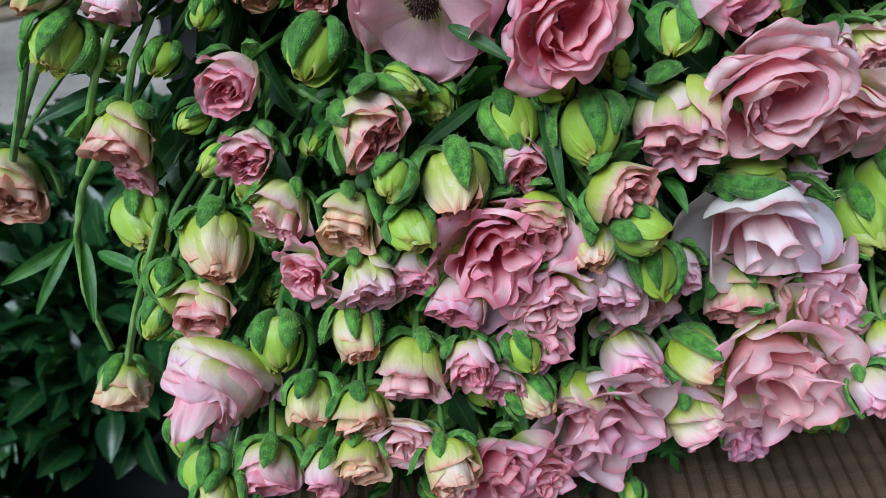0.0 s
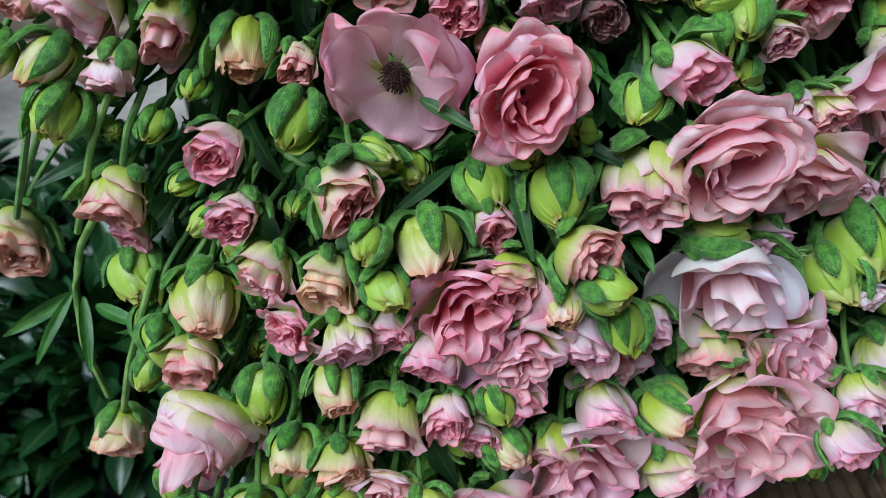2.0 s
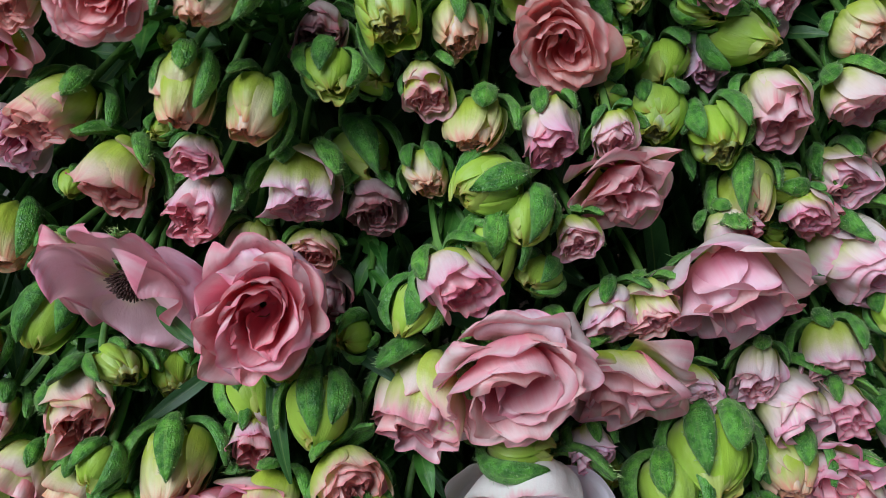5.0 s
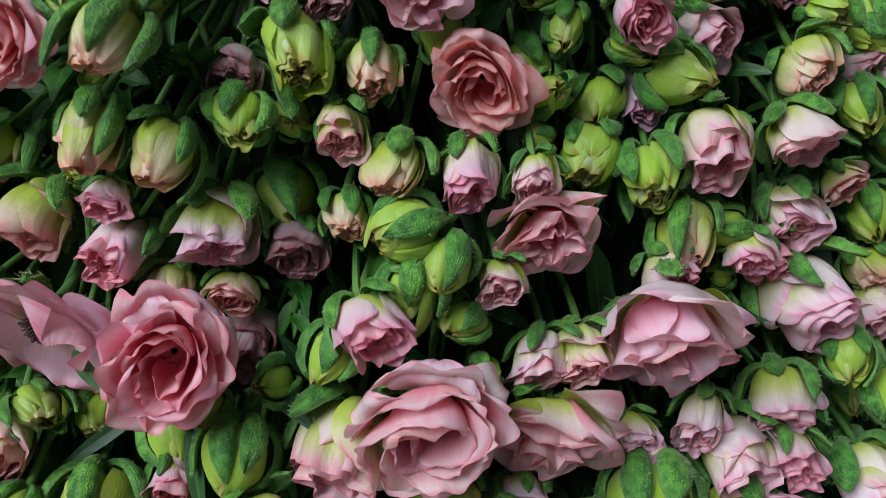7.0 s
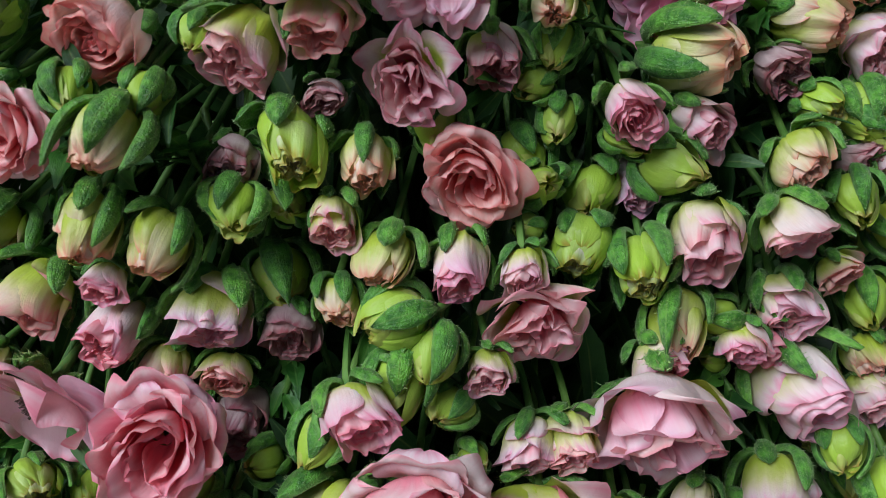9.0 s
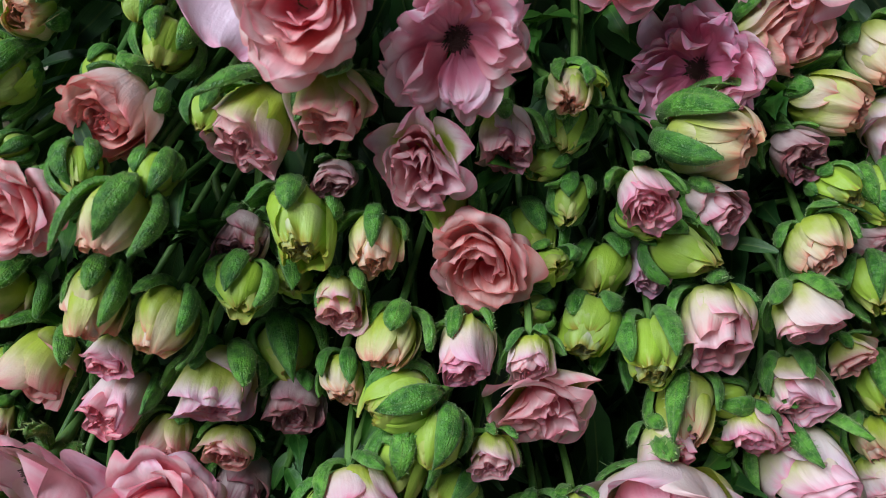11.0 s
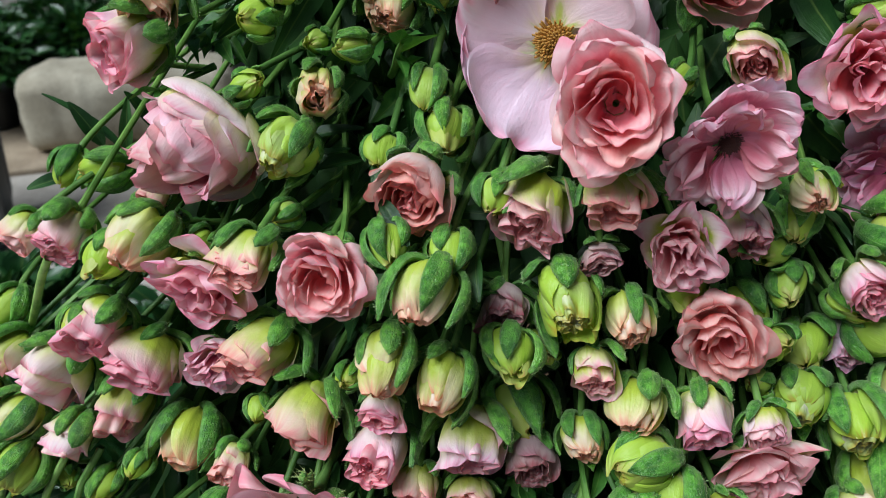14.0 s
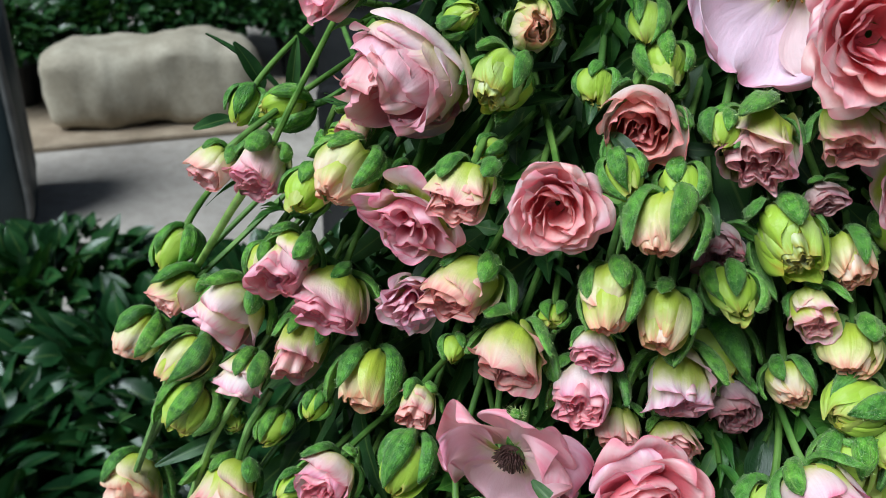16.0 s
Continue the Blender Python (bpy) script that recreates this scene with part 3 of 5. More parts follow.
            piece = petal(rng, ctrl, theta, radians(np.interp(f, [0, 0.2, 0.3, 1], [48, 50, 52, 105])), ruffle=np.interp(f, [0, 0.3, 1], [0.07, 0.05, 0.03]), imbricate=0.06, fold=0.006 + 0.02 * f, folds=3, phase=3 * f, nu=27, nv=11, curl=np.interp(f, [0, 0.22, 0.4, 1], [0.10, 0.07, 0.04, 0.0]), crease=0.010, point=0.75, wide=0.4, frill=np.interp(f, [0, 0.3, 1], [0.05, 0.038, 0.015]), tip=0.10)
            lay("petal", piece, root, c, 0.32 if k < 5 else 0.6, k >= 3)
        count, half, lengths, curls, cover = 3, 16, (0.6, 0.9), (-0.02, 0.05), [(0.03, -0.03), (0.25, -0.06), (0.4, 0.0), (0.5, 0.1)]
    elif kind == "B":
        colour = tuple(0.86 * p + 0.14 * q for p, q in zip(colour, (0.86, 0.80, 0.82)))
        if tint in ("pl", "pk"):
            ring(rng, root, 4, [(0.03, 0), (0.20, -0.02), (0.40, 0.02), (0.54, 0.07)], 62, colour, 0.14, ruffle=0.07, imbricate=0.04, notch=0.03, nu=39, nv=17, wide=0.25, crease=0.010, uneven=0.07, frill=0.030, point=0.85)
            ring(rng, root, 4 if tint == "pl" else 3, [(0.03, 0.02), (0.20, 0.0), (0.37, 0.07), (0.48, 0.18)], 58, colour, 0.14, ruffle=0.08, imbricate=0.05, notch=0.04, nu=39, nv=17, wide=0.25, crease=0.010, uneven=0.12, curl=-0.03, frill=0.035, point=0.85)
        else:
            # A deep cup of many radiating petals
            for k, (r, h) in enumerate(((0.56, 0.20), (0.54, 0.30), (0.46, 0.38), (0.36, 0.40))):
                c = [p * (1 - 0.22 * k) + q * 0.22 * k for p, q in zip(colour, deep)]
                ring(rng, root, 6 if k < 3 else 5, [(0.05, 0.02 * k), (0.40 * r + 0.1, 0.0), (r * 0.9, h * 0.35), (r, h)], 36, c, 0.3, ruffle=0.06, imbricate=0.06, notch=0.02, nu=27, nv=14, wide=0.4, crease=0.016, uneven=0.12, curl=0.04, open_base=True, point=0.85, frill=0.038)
        stamens(rng, root, 0.085, 0.10, STAMEN_GOLD if tint == "pl" else STAMEN_DARK)
        count, half, lengths, curls, cover = 4, 12, (0.4, 0.6), (0.0, 0.05), [(0.03, -0.03), (0.2, -0.06), (0.35, 0.0), (0.5, 0.08)]
    elif kind == "R":
        phase = rng.uniform(0, 6)
        steps, smooth = (9, 0.45) if tint == "wh" and width > 0.04 else (15, 1.0)
        for k in range(steps):
            f = k / (steps - 1)
            theta = k * 2.4 + rng.uniform(-0.4, 0.4)
            open_r = (0.56 - 0.46 * f) * rng.uniform(0.92, 1.06)
            top = np.interp(f, [0, 0.35, 1], [0.30, 0.52, 0.60]) * rng.uniform(0.88, 1.1)
            ctrl = [(0.03, 0.03 * f), (open_r * 0.9, -0.01), (open_r * rng.uniform(0.95, 1.05), 0.45 * top), (open_r * rng.uniform(0.98, 1.18), top)]
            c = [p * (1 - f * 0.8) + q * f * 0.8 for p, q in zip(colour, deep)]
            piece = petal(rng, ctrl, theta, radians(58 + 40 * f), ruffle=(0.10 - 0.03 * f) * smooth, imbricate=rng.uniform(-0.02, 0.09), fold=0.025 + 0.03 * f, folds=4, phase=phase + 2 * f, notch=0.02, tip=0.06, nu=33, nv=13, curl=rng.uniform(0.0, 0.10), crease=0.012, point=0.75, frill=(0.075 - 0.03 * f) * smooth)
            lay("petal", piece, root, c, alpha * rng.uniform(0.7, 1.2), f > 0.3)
        count, half, lengths, curls, cover = 3, 15, (0.4, 0.62), (0.0, 0.10), [(0.03, -0.02), (0.44, -0.02), (0.56, 0.28), (0.56, 0.62)]
    else:
        # A globe of many layers, each one showing its wavy rim below the one before
        body = [(0.03, 0), (0.58, -0.02), (0.56, 0.40), (0.52, 0.60)]
        for k in range(7):
            q = 1 - 0.055 * k
            high = 0.30 + 0.11 * k
            ring(rng, root, 4, [(0.03, 0.02 * k), (0.60 * q, 0.02 * k), (0.60 * q, high * 0.62), ((0.54 - 0.05 * k) * q, high)], 62, [p * (1 - k / 8) + w * k / 8 for p, w in zip(colour, deep)], alpha, ruffle=0.07, imbricate=0.07, notch=0.02, tip=0.08, point=0.75, nu=25, fold=0.004 * k, folds=4, uneven=0.10, crease=0.010, curl=rng.uniform(0.0, 0.06), open_base=k > 2, frill=0.035)
        count, half, lengths, curls, cover = 4, 16, (0.3, 0.45), (0.0, 0.25), body

    # The head's full spread is its width
    size = width * FULLNESS[kind] * 0.5 / float(np.mean(sorted(SPREAD)[-3:]))
    base = Vector((x, y, z)) - axis * MIDDLE[kind] * tall * size
    m = Matrix.Translation(base) @ axis.to_track_quat("Z", "Y").to_matrix().to_4x4() @ pose(0, 0, 0, 0, 0, rng.uniform(0, 360)) @ Matrix.Scale(size, 4)
    root.matrix_world = m

    turn = rng.uniform(0, 6.3)
    hairs = (300 if kind in "GYP" else 140) if width > 0.0165 else 100
    for k in range(count):
        theta = turn + 6.2832 * (k + rng.uniform(-0.15, 0.15)) / count
        piece = sepal(rng, cover, theta, radians(half) * rng.uniform(0.85, 1.15), rng.uniform(*curls), hairs, rng.uniform(*lengths), rng.uniform(0.10, 0.15) if kind in "GYPS" else 0.05)
        mesh_object("sepal", GROWN[0](piece[0]), *piece[1:], SEPAL, root)

    # The stem leaves the head along its axis and bends back into the bunch
    inv = m.inverted()
    HEADS.append((x, y, z, width))
    back = Vector((rng.normal(0, 0.012) + 0.05 * (0.06 - x), 0.05, rng.uniform(0.0, 0.03)))
    if x < -0.1 and z < 1.02:
        back = Vector((0.02, 0.03, 0.02))
    p = [base + axis * 0.05 * size, base - axis * 0.35 * size, base - axis * 0.8 * size + back * 0.25, base - axis * size + back * 0.9, base - axis * size + back * 1.9]
    rad = (0.075 * size + 0.0008, 0.0014, 0.0013, 0.0013, 0.0013)
    line = []
    for k in range(4):
        for s in range(3):
            f = s / 3
            p0, p1, p2, p3 = p[max(k - 1, 0)], p[k], p[k + 1], p[min(k + 2, 4)]
            q = 0.5 * (2 * p1 + (p2 - p0) * f + (2 * p0 - 5 * p1 + 4 * p2 - p3) * f**2 + (3 * p1 - p0 - 3 * p2 + p3) * f**3)
            line.append((inv @ q, (rad[k] * (1 - f) + rad[k + 1] * f) / size))
    mesh_object("stem", *tube([q for q, _ in line], [r for _, r in line]), STEM, root)
    return root


def leaf_between(foot, tip, width, young=False):
    """A single narrow leaf from its foot to its tip."""
    bloom_count[0] += 1
    rng = np.random.default_rng(bloom_count[0])
    foot, tip = Vector(foot), Vector(tip)
    along = (tip - foot).normalized()
    face = (TOWARDS + Vector(rng.normal(0, 0.3, 3)) + Vector((0, 0, 0.4)))
    side = along.cross(face).normalized()
    up = side.cross(along)
    m = Matrix((side, along, up)).transposed().to_4x4()
    m.translation = foot
    ob = mesh_object("leaf", *blade(rng, (tip - foot).length * 1.04, width, rng.uniform(0.1, 0.5), nv=12, nu=7), LEAF_LIGHT if young else LEAF)
    ob.matrix_world = m
    return tagged(ob, "narrow {} green ranunculus leaf among the flower heads".format("bright" if young else "dark"), "leaf", "leaves of the bunches")


def stalk(*points):
    """A bare green stalk along a few points."""
    p = [Vector(q) for q in points]
    p = [p[0] + (p[0] - p[1]) * 0.3] + p + [p[-1] + (p[-1] - p[-2]) * 0.3]
    line = [p1 * (1 - f) + p2 * f + (p1 * 2 - p0 - p2) * (f * (1 - f) ** 2 * 0.4) for p0, p1, p2 in zip(p, p[1:], p[2:]) for f in (0, 0.34, 0.67)]
    ob = mesh_object("flower_stalk", *tube(line, [0.0016] * len(line)), STALK)
    return tagged(ob, "bare bright green flower stalk hanging from the bunch", "stem", "stalks of the bunches")


def front(x, z):
    """How far off the flower heads' surface lies."""
    h = z - 1
    return 0.245 - 0.041 * x + 0.381 * h + 1.697 * x * x + 0.111 * x * h + 0.309 * h * h


def left_end(z):
    return float(np.interp(z, [0.78, 0.86, 0.95, 1.03, 1.09, 1.2], [-0.07, -0.12, -0.135, -0.115, -0.085, -0.06]))


# ---- setting ----
def box(name, size, at, material, bevel=0.0, turn=0.0, parent=None):
    bm = bmesh.new()
    bmesh.ops.create_cube(bm, size=1, matrix=Matrix.Diagonal((*size, 1)))
    if bevel:
        bmesh.ops.bevel(bm, geom=bm.edges[:], offset=bevel, segments=3, affect="EDGES")
    ob = part(name, bm, material, parent)
    ob.matrix_world = pose(*at, 0, 0, turn)
    return ob


tagged(box("floor", (14, 14, 0.2), (0, 1, -0.1), CONCRETE), "worn light grey concrete floor", "floor", kind="structure")
# Walls added to close the place; their shade comes from the colour
tagged(box("wall_north", (14, 0.2, 3.0), (0, 6.0, 1.5), WALL), "added rear wall, its unlit darkness put into a near-black colour", "wall", kind="structure")
tagged(box("wall_west", (0.2, 12, 3.0), (-5.5, 1, 1.5), WALL), "added side wall, its unlit darkness put into a near-black colour", "wall", kind="structure")

# Bench of grooved boards on which the bunches lie
BENCH = 0.785


def bench_board(x0, x1, y0, y1):
    """A board with ridges and grooves along it, and worn edges."""
    bm = bmesh.new()
    n = int((x1 - x0) / 0.0016)
    cols = []
    for i in range(n + 1):
        x = x0 + (x1 - x0) * i / n
        wave = math.sin(6.2832 * x / 0.0085)
        edge = min(1.0, min(x - x0, x1 - x) / 0.003)
        zt = BENCH + 0.0012 * wave - 0.004 * (1 - edge) ** 2
        cols.append([bm.verts.new((x, y0, BENCH - 0.03)), bm.verts.new((x, y0, zt - 0.003)), bm.verts.new((x, y0 + 0.003, zt)), bm.verts.new((x, (y0 + y1) / 2, zt)), bm.verts.new((x, y1, zt)), bm.verts.new((x, y1, BENCH - 0.03))])
    for a, b in zip(cols, cols[1:]):
        for k in range(5):
            bm.faces.new((a[k], b[k], b[k + 1], a[k + 1]))
        bm.faces.new((a[5], b[5], b[0], a[0]))
    bm.faces.new(cols[0][::-1])
    bm.faces.new(cols[-1])
    bmesh.ops.recalc_face_normals(bm, faces=bm.faces[:])
    return bm


bench = new("bench")
bench.empty_display_size = 0.1
tagged(bench, "brown weathered wooden bench of grooved boards", "bench")
for k in range(5):
    x0 = -0.075 + k * 0.148
    board = part("board", bench_board(x0, x0 + 0.144, -0.1 + 0.26, 0.95), WOOD, bench)
for x, y in ((-0.04, 0.24), (0.62, 0.24), (-0.04, 0.88), (0.62, 0.88)):
    box("leg", (0.05, 0.05, BENCH - 0.03), (x, y, (BENCH - 0.03) / 2), WOOD, 0.004, parent=bench)


# Leafy potted shrubs on the floor beside the bench
def shrub_leaves(rng, radius, height, count, size):
    pieces = []
    for k in range(count):
        d = Vector(rng.normal(0, 1, 3)).normalized()
        rr = rng.uniform(0.45, 1.0) ** 0.6
        p = np.array([d.x * radius * rr, d.y * radius * rr, height * (0.55 + 0.45 * d.z * rr)])
        v, f, uv = blade(rng, size * rng.uniform(0.6, 1.2), size * rng.uniform(0.4, 0.55), 0.5, nv=7, nu=5)
        up = Vector((d.x, d.y, abs(d.z) * 0.6 + 0.3)).normalized()
        turn = up.to_track_quat("Y", "Z").to_matrix() @ Euler((rng.uniform(-0.9, 0.5), rng.uniform(-0.7, 0.7), rng.uniform(-0.8, 0.8))).to_matrix()
        pieces.append((v @ np.array(turn).T + p, f, uv))
    return join(pieces)


def potted_shrub():
    r = np.random.default_rng(11)
    root = new("potted_shrub")
    root.empty_display_size = 0.1
    tagged(root, "dark green leafy shrub in a black plastic pot", "potted plant", "shrubs standing on the floor")
    bm = bmesh.new()
    rings = []
    for rad, h in ((0.0, 0.004), (0.085, 0.0), (0.115, 0.18), (0.125, 0.182), (0.125, 0.2), (0.115, 0.2), (0.105, 0.17), (0.0, 0.168)):
        rings.append([bm.verts.new((max(rad, 0.001) * math.cos(6.2832 * i / 28), max(rad, 0.001) * math.sin(6.2832 * i / 28), h)) for i in range(28)])
    for a, b in zip(rings, rings[1:]):
        for i in range(28):
            bm.faces.new((a[i], a[(i + 1) % 28], b[(i + 1) % 28], b[i]))
    part("pot", bm, BLACK, root)
    for k in range(6):
        th = k * 1.05
        pts = [(0.02 * math.cos(th) + 0.14 * s * s * math.cos(th), 0.02 * math.sin(th) + 0.14 * s * s * math.sin(th), 0.17 + 0.2 * s) for s in np.linspace(0, 1, 6)]
        mesh_object("branch", *tube(pts, np.linspace(0.005, 0.002, 6), 6), STEM, root)
    v, f, uv = shrub_leaves(r, 0.25, 0.235, 620, 0.085)
    ob = mesh_object("foliage", v + [0, 0, 0.17], f, uv, SHRUB, root)
    return root


shrub = potted_shrub()
spots = [(-0.72, 0.98, 0), (-1.02, 1.16, 0), (-0.50, 0.86, 0), (-0.80, 0.66, 0), (-1.12, 0.80, 0), (-1.38, 1.02, 0), (-0.55, 1.22, 0),
         (-2.42, 2.86, 0), (-2.2, 3.25, 0), (-1.85, 3.5, 0), (-1.45, 3.65, 0), (-2.75, 3.2, 0), (-2.5, 3.6, 0), (-2.0, 3.9, 0)]
shrub.matrix_world = pose(*spots[0], 0, 0, 20)
for k, (x, y, z) in enumerate(spots[1:]):
    copy_thing(shrub, pose(x, y, z, 0, 0, 75 * k + 50))


# A full sack lying on a flattened card on the floor
def sack(length, width, height):
    bm = bmesh.new()
    nu, nv = 40, 24
    rows = []
    for i in range(nu + 1):
        s = -1 + 2 * i / nu
        end = 0.25 + 0.75 * (1 - abs(s) ** 8) ** 0.4
        row = []
        for j in range(nv):
            th = 6.2832 * j / nv
            c, q = math.cos(th), math.sin(th)
            y = width / 2 * math.copysign(abs(c) ** 0.5, c) * end
            z = height / 2 * math.copysign(abs(q) ** 0.5, q) * end
            p = Vector((s * length / 2, y, z))
            p += 0.035 * noise.noise_vector(p * 5) * end + 0.012 * noise.noise_vector(p * 17)
            p.z = max(p.z, -height / 2 * 0.92)
            row.append(bm.verts.new(p))
        rows.append(row)
    for a, b in zip(rows, rows[1:]):
        for j in range(nv):
            bm.faces.new((a[j], a[(j + 1) % nv], b[(j + 1) % nv], b[j]))
    bm.faces.new(rows[0])
    bm.faces.new(rows[-1][::-1])
    for face in bm.faces:
        face.smooth = True
    bmesh.ops.recalc_face_normals(bm, faces=bm.faces[:])
    return bm


bag = part("sack", sack(0.84, 0.42, 0.325), SACKING, None)
bag.matrix_world = pose(-1.78, 2.92, 0.021 + 0.325 * 0.46, 0, 0, 30)
tagged(bag, "beige full sack lying on a card on the floor", "sack")
card = box("card_sheet", (1.15, 0.62, 0.02), (-1.80, 2.93, 0.011), CARD, 0.004, 30)
tagged(card, "flattened brown card sheet on the concrete floor", "cardboard")


# A slate-coloured bin with a rounded foot and grey rim
def bin_body(w, d, h, wall):
    bm = bmesh.new()
    rings = []
    for s, z in ((0.0, 0.0), (0.78, 0.0), (0.84, 0.015), (0.87, 0.05), (1.0, h), (1.0 - wall, h), (0.83, 0.06), (0.0, 0.055)):
        ring_v = []
        for i in range(40):
            th = 6.2832 * i / 40
            c, q = math.cos(th), math.sin(th)
            ring_v.append(bm.verts.new((max(s, 0.001) * w / 2 * math.copysign(abs(c) ** 0.35, c), max(s, 0.001) * d / 2 * math.copysign(abs(q) ** 0.35, q), z)))
        rings.append(ring_v)
    for a, b in zip(rings, rings[1:]):
        for i in range(40):
            f = bm.faces.new((a[i], a[(i + 1) % 40], b[(i + 1) % 40], b[i]))
            f.smooth = True
    return bm


bin_ob = new("bin")
bin_ob.empty_display_size = 0.1
tagged(bin_ob, "dark slate plastic bin standing on the floor", "bin")
part("body", bin_body(0.36, 0.4, 0.66, 0.03), SLATE, bin_ob)
for sx in (-1, 1):
    for sy in (-1, 1):
        line = [(sx * s * 0.17, sy * s * 0.19, z) for s, z in ((0.80, 0.03), (0.86, 0.08), (0.93, 0.36), (0.985, 0.655))]
        mesh_object("corner_trim", *tube(line, [0.012] * 4), GREY, bin_ob)
bin_ob.matrix_world = pose(-1.88, 1.98, 0, 0, 0, 35)


# An upright timber post behind the bunches
post = box("timber_post", (0.05, 0.05, 1.3), (-0.243, 1.25, 0.65), POST, 0.004)
tagged(post, "orange-brown upright timber post behind the bunches", "post")


# Stacked black crates behind the bench
def crate_panel(w, h, t):
    """A moulded panel with a thick rim round a recessed field."""
    bm = bmesh.new()
    bmesh.ops.create_cube(bm, size=1, matrix=Matrix.Diagonal((w, t, h, 1)))
    faces = [f for f in bm.faces if abs(f.normal.y) > 0.9]
    bmesh.ops.inset_individual(bm, faces=faces, thickness=0.028, depth=0)
    for f in faces:
        bmesh.ops.translate(bm, verts=f.verts[:], vec=f.normal * -0.004)
    return bm


def crate_stack(x, y, turn, rows):
    for row in range(rows):
        root = new("crate")
        root.empty_display_size = 0.1
        tagged(root, "empty black plastic crate in a stack on the floor", "crate", "stacked crates")
        for name, w, h, at, rx, rz in (("base", 0.57, 0.37, (0, 0, 0.009), 90, 0), ("side_panel", 0.60, 0.238, (0, -0.193, 0.12), 0, 0), ("side_panel", 0.60, 0.238, (0, 0.193, 0.12), 0, 0), ("end_panel", 0.37, 0.238, (-0.293, 0, 0.12), 0, 90), ("end_panel", 0.37, 0.238, (0.293, 0, 0.12), 0, 90)):
            panel = part(name, crate_panel(w, h, 0.014), BLACK, root)
            panel.matrix_basis = pose(*at, rx, 0, rz)
        root.matrix_world = pose(x, y, 0.241 * row, 0, 0, turn + 2 * row)


crate_stack(-0.47, 0.42, 90, 1)
crate_stack(-0.50, 2.30, 8, 4)
crate_stack(0.14, 2.36, -4, 3)
crate_stack(0.78, 2.40, 3, 4)


# ---- the flower heads ----
bloom("B", -0.0065, 0.2461, 1.0036, 0.0580, "pk", 100, 52)
bloom("O", 0.0385, 0.2390, 1.0030, 0.0450, "pk", 60, 20)
bloom("O", 0.1140, 0.2440, 0.9750, 0.0500, "pl", 80, 35)
bloom("R", 0.1204, 0.2397, 0.9195, 0.0552, "wh", 90, 72)
bloom("R", 0.1385, 0.2201, 0.8630, 0.0650, "pl", 70, 50)
bloom("R", 0.1575, 0.2377, 0.8855, 0.0459, "pl", 30, 50)
bloom("R", 0.0188, 0.2187, 0.9253, 0.0509, "pk", 90, 45)
bloom("S", -0.0748, 0.2551, 0.9736, 0.0245, "pk", 110, 45)
bloom("P", -0.0700, 0.2458, 0.9498, 0.0230, "pk", 100, 60)
bloom("P", -0.0224, 0.2327, 0.9673, 0.0270, "pe", 40, 60)
bloom("Y", 0.0047, 0.2289, 0.9483, 0.0248, "ye", 80, 65)
bloom("G", 0.0507, 0.2416, 0.9632, 0.0223, "gr", 90, 60)
bloom("P", 0.0828, 0.2477, 0.9595, 0.0304, "cr", 100, 65)
bloom("S", 0.0619, 0.2283, 0.9455, 0.0239, "pe", 40, 45)
bloom("P", -0.0327, 0.2249, 0.9356, 0.0227, "ye", 100, 65)
bloom("P", -0.0585, 0.2353, 0.9326, 0.0227, "cr", 110, 65)
bloom("Y", -0.0839, 0.2348, 0.9173, 0.0255, "ye", 85, 60)
bloom("P", -0.0259, 0.2166, 0.9141, 0.0248, "pl", 80, 70)
bloom("R", -0.0512, 0.2225, 0.9127, 0.0256, "pk", 120, 60)
bloom("C", -0.0863, 0.2078, 0.8681, 0.0448, "pl", 100, 66)
bloom("P", -0.0114, 0.2031, 0.8831, 0.0250, "cr", 90, 75)
bloom("Y", -0.0496, 0.2028, 0.8662, 0.0215, "ye", 85, 65)
bloom("P", -0.0291, 0.1977, 0.8661, 0.0227, "ye", 80, 65)
bloom("S", 0.0101, 0.2052, 0.8858, 0.0191, "pk", 85, 50)
bloom("P", 0.0743, 0.2246, 0.8666, 0.0241, "pk", 80, 60)
bloom("Y", 0.1030, 0.2284, 0.8629, 0.0261, "ye", 50, 65)
bloom("P", 0.0561, 0.2144, 0.8556, 0.0240, "cr", 100, 65)
bloom("R", 0.0680, 0.2100, 0.8400, 0.0604, "li", 80, 60)
bloom("P", 0.1084, 0.2211, 0.8371, 0.0310, "cr", 70, 75)
bloom("G", -0.0453, 0.2617, 0.9829, 0.0204, "gr", 100, 65)
bloom("Y", -0.0657, 0.2819, 1.0018, 0.0245, "ye", 80, 65)
bloom("P", -0.0454, 0.2740, 0.9996, 0.0152, "pe", 100, 60)
bloom("P", -0.1240, 0.2644, 0.9464, 0.0266, "pe", 100, 55)
bloom("P", -0.1233, 0.2692, 0.9279, 0.0175, "pk", 95, 60)
bloom("Y", -0.1240, 0.2642, 0.9078, 0.0226, "gr", 80, 60)
bloom("P", -0.1860, 0.2877, 0.9099, 0.0276, "gy", 90, 55)
bloom("P", -0.1451, 0.2469, 0.8265, 0.0236, "gy", 90, 60)
bloom("P", -0.0908, 0.2233, 0.8965, 0.0236, "pe", 90, 60)
bloom("G", -0.1057, 0.2315, 0.9008, 0.0178, "gr", 100, 60)
bloom("Y", -0.0317, 0.2108, 0.8962, 0.0195, "ye", 80, 65)
bloom("G", -0.0635, 0.2176, 0.8838, 0.0203, "gr", 90, 65)
bloom("G", -0.1122, 0.2290, 0.8859, 0.0141, "gr", 100, 60)
bloom("S", 0.0945, 0.2592, 1.0030, 0.0240, "pk", 60, 60)
bloom("G", 0.0802, 0.2632, 0.9893, 0.0185, "gr", 110, 60)
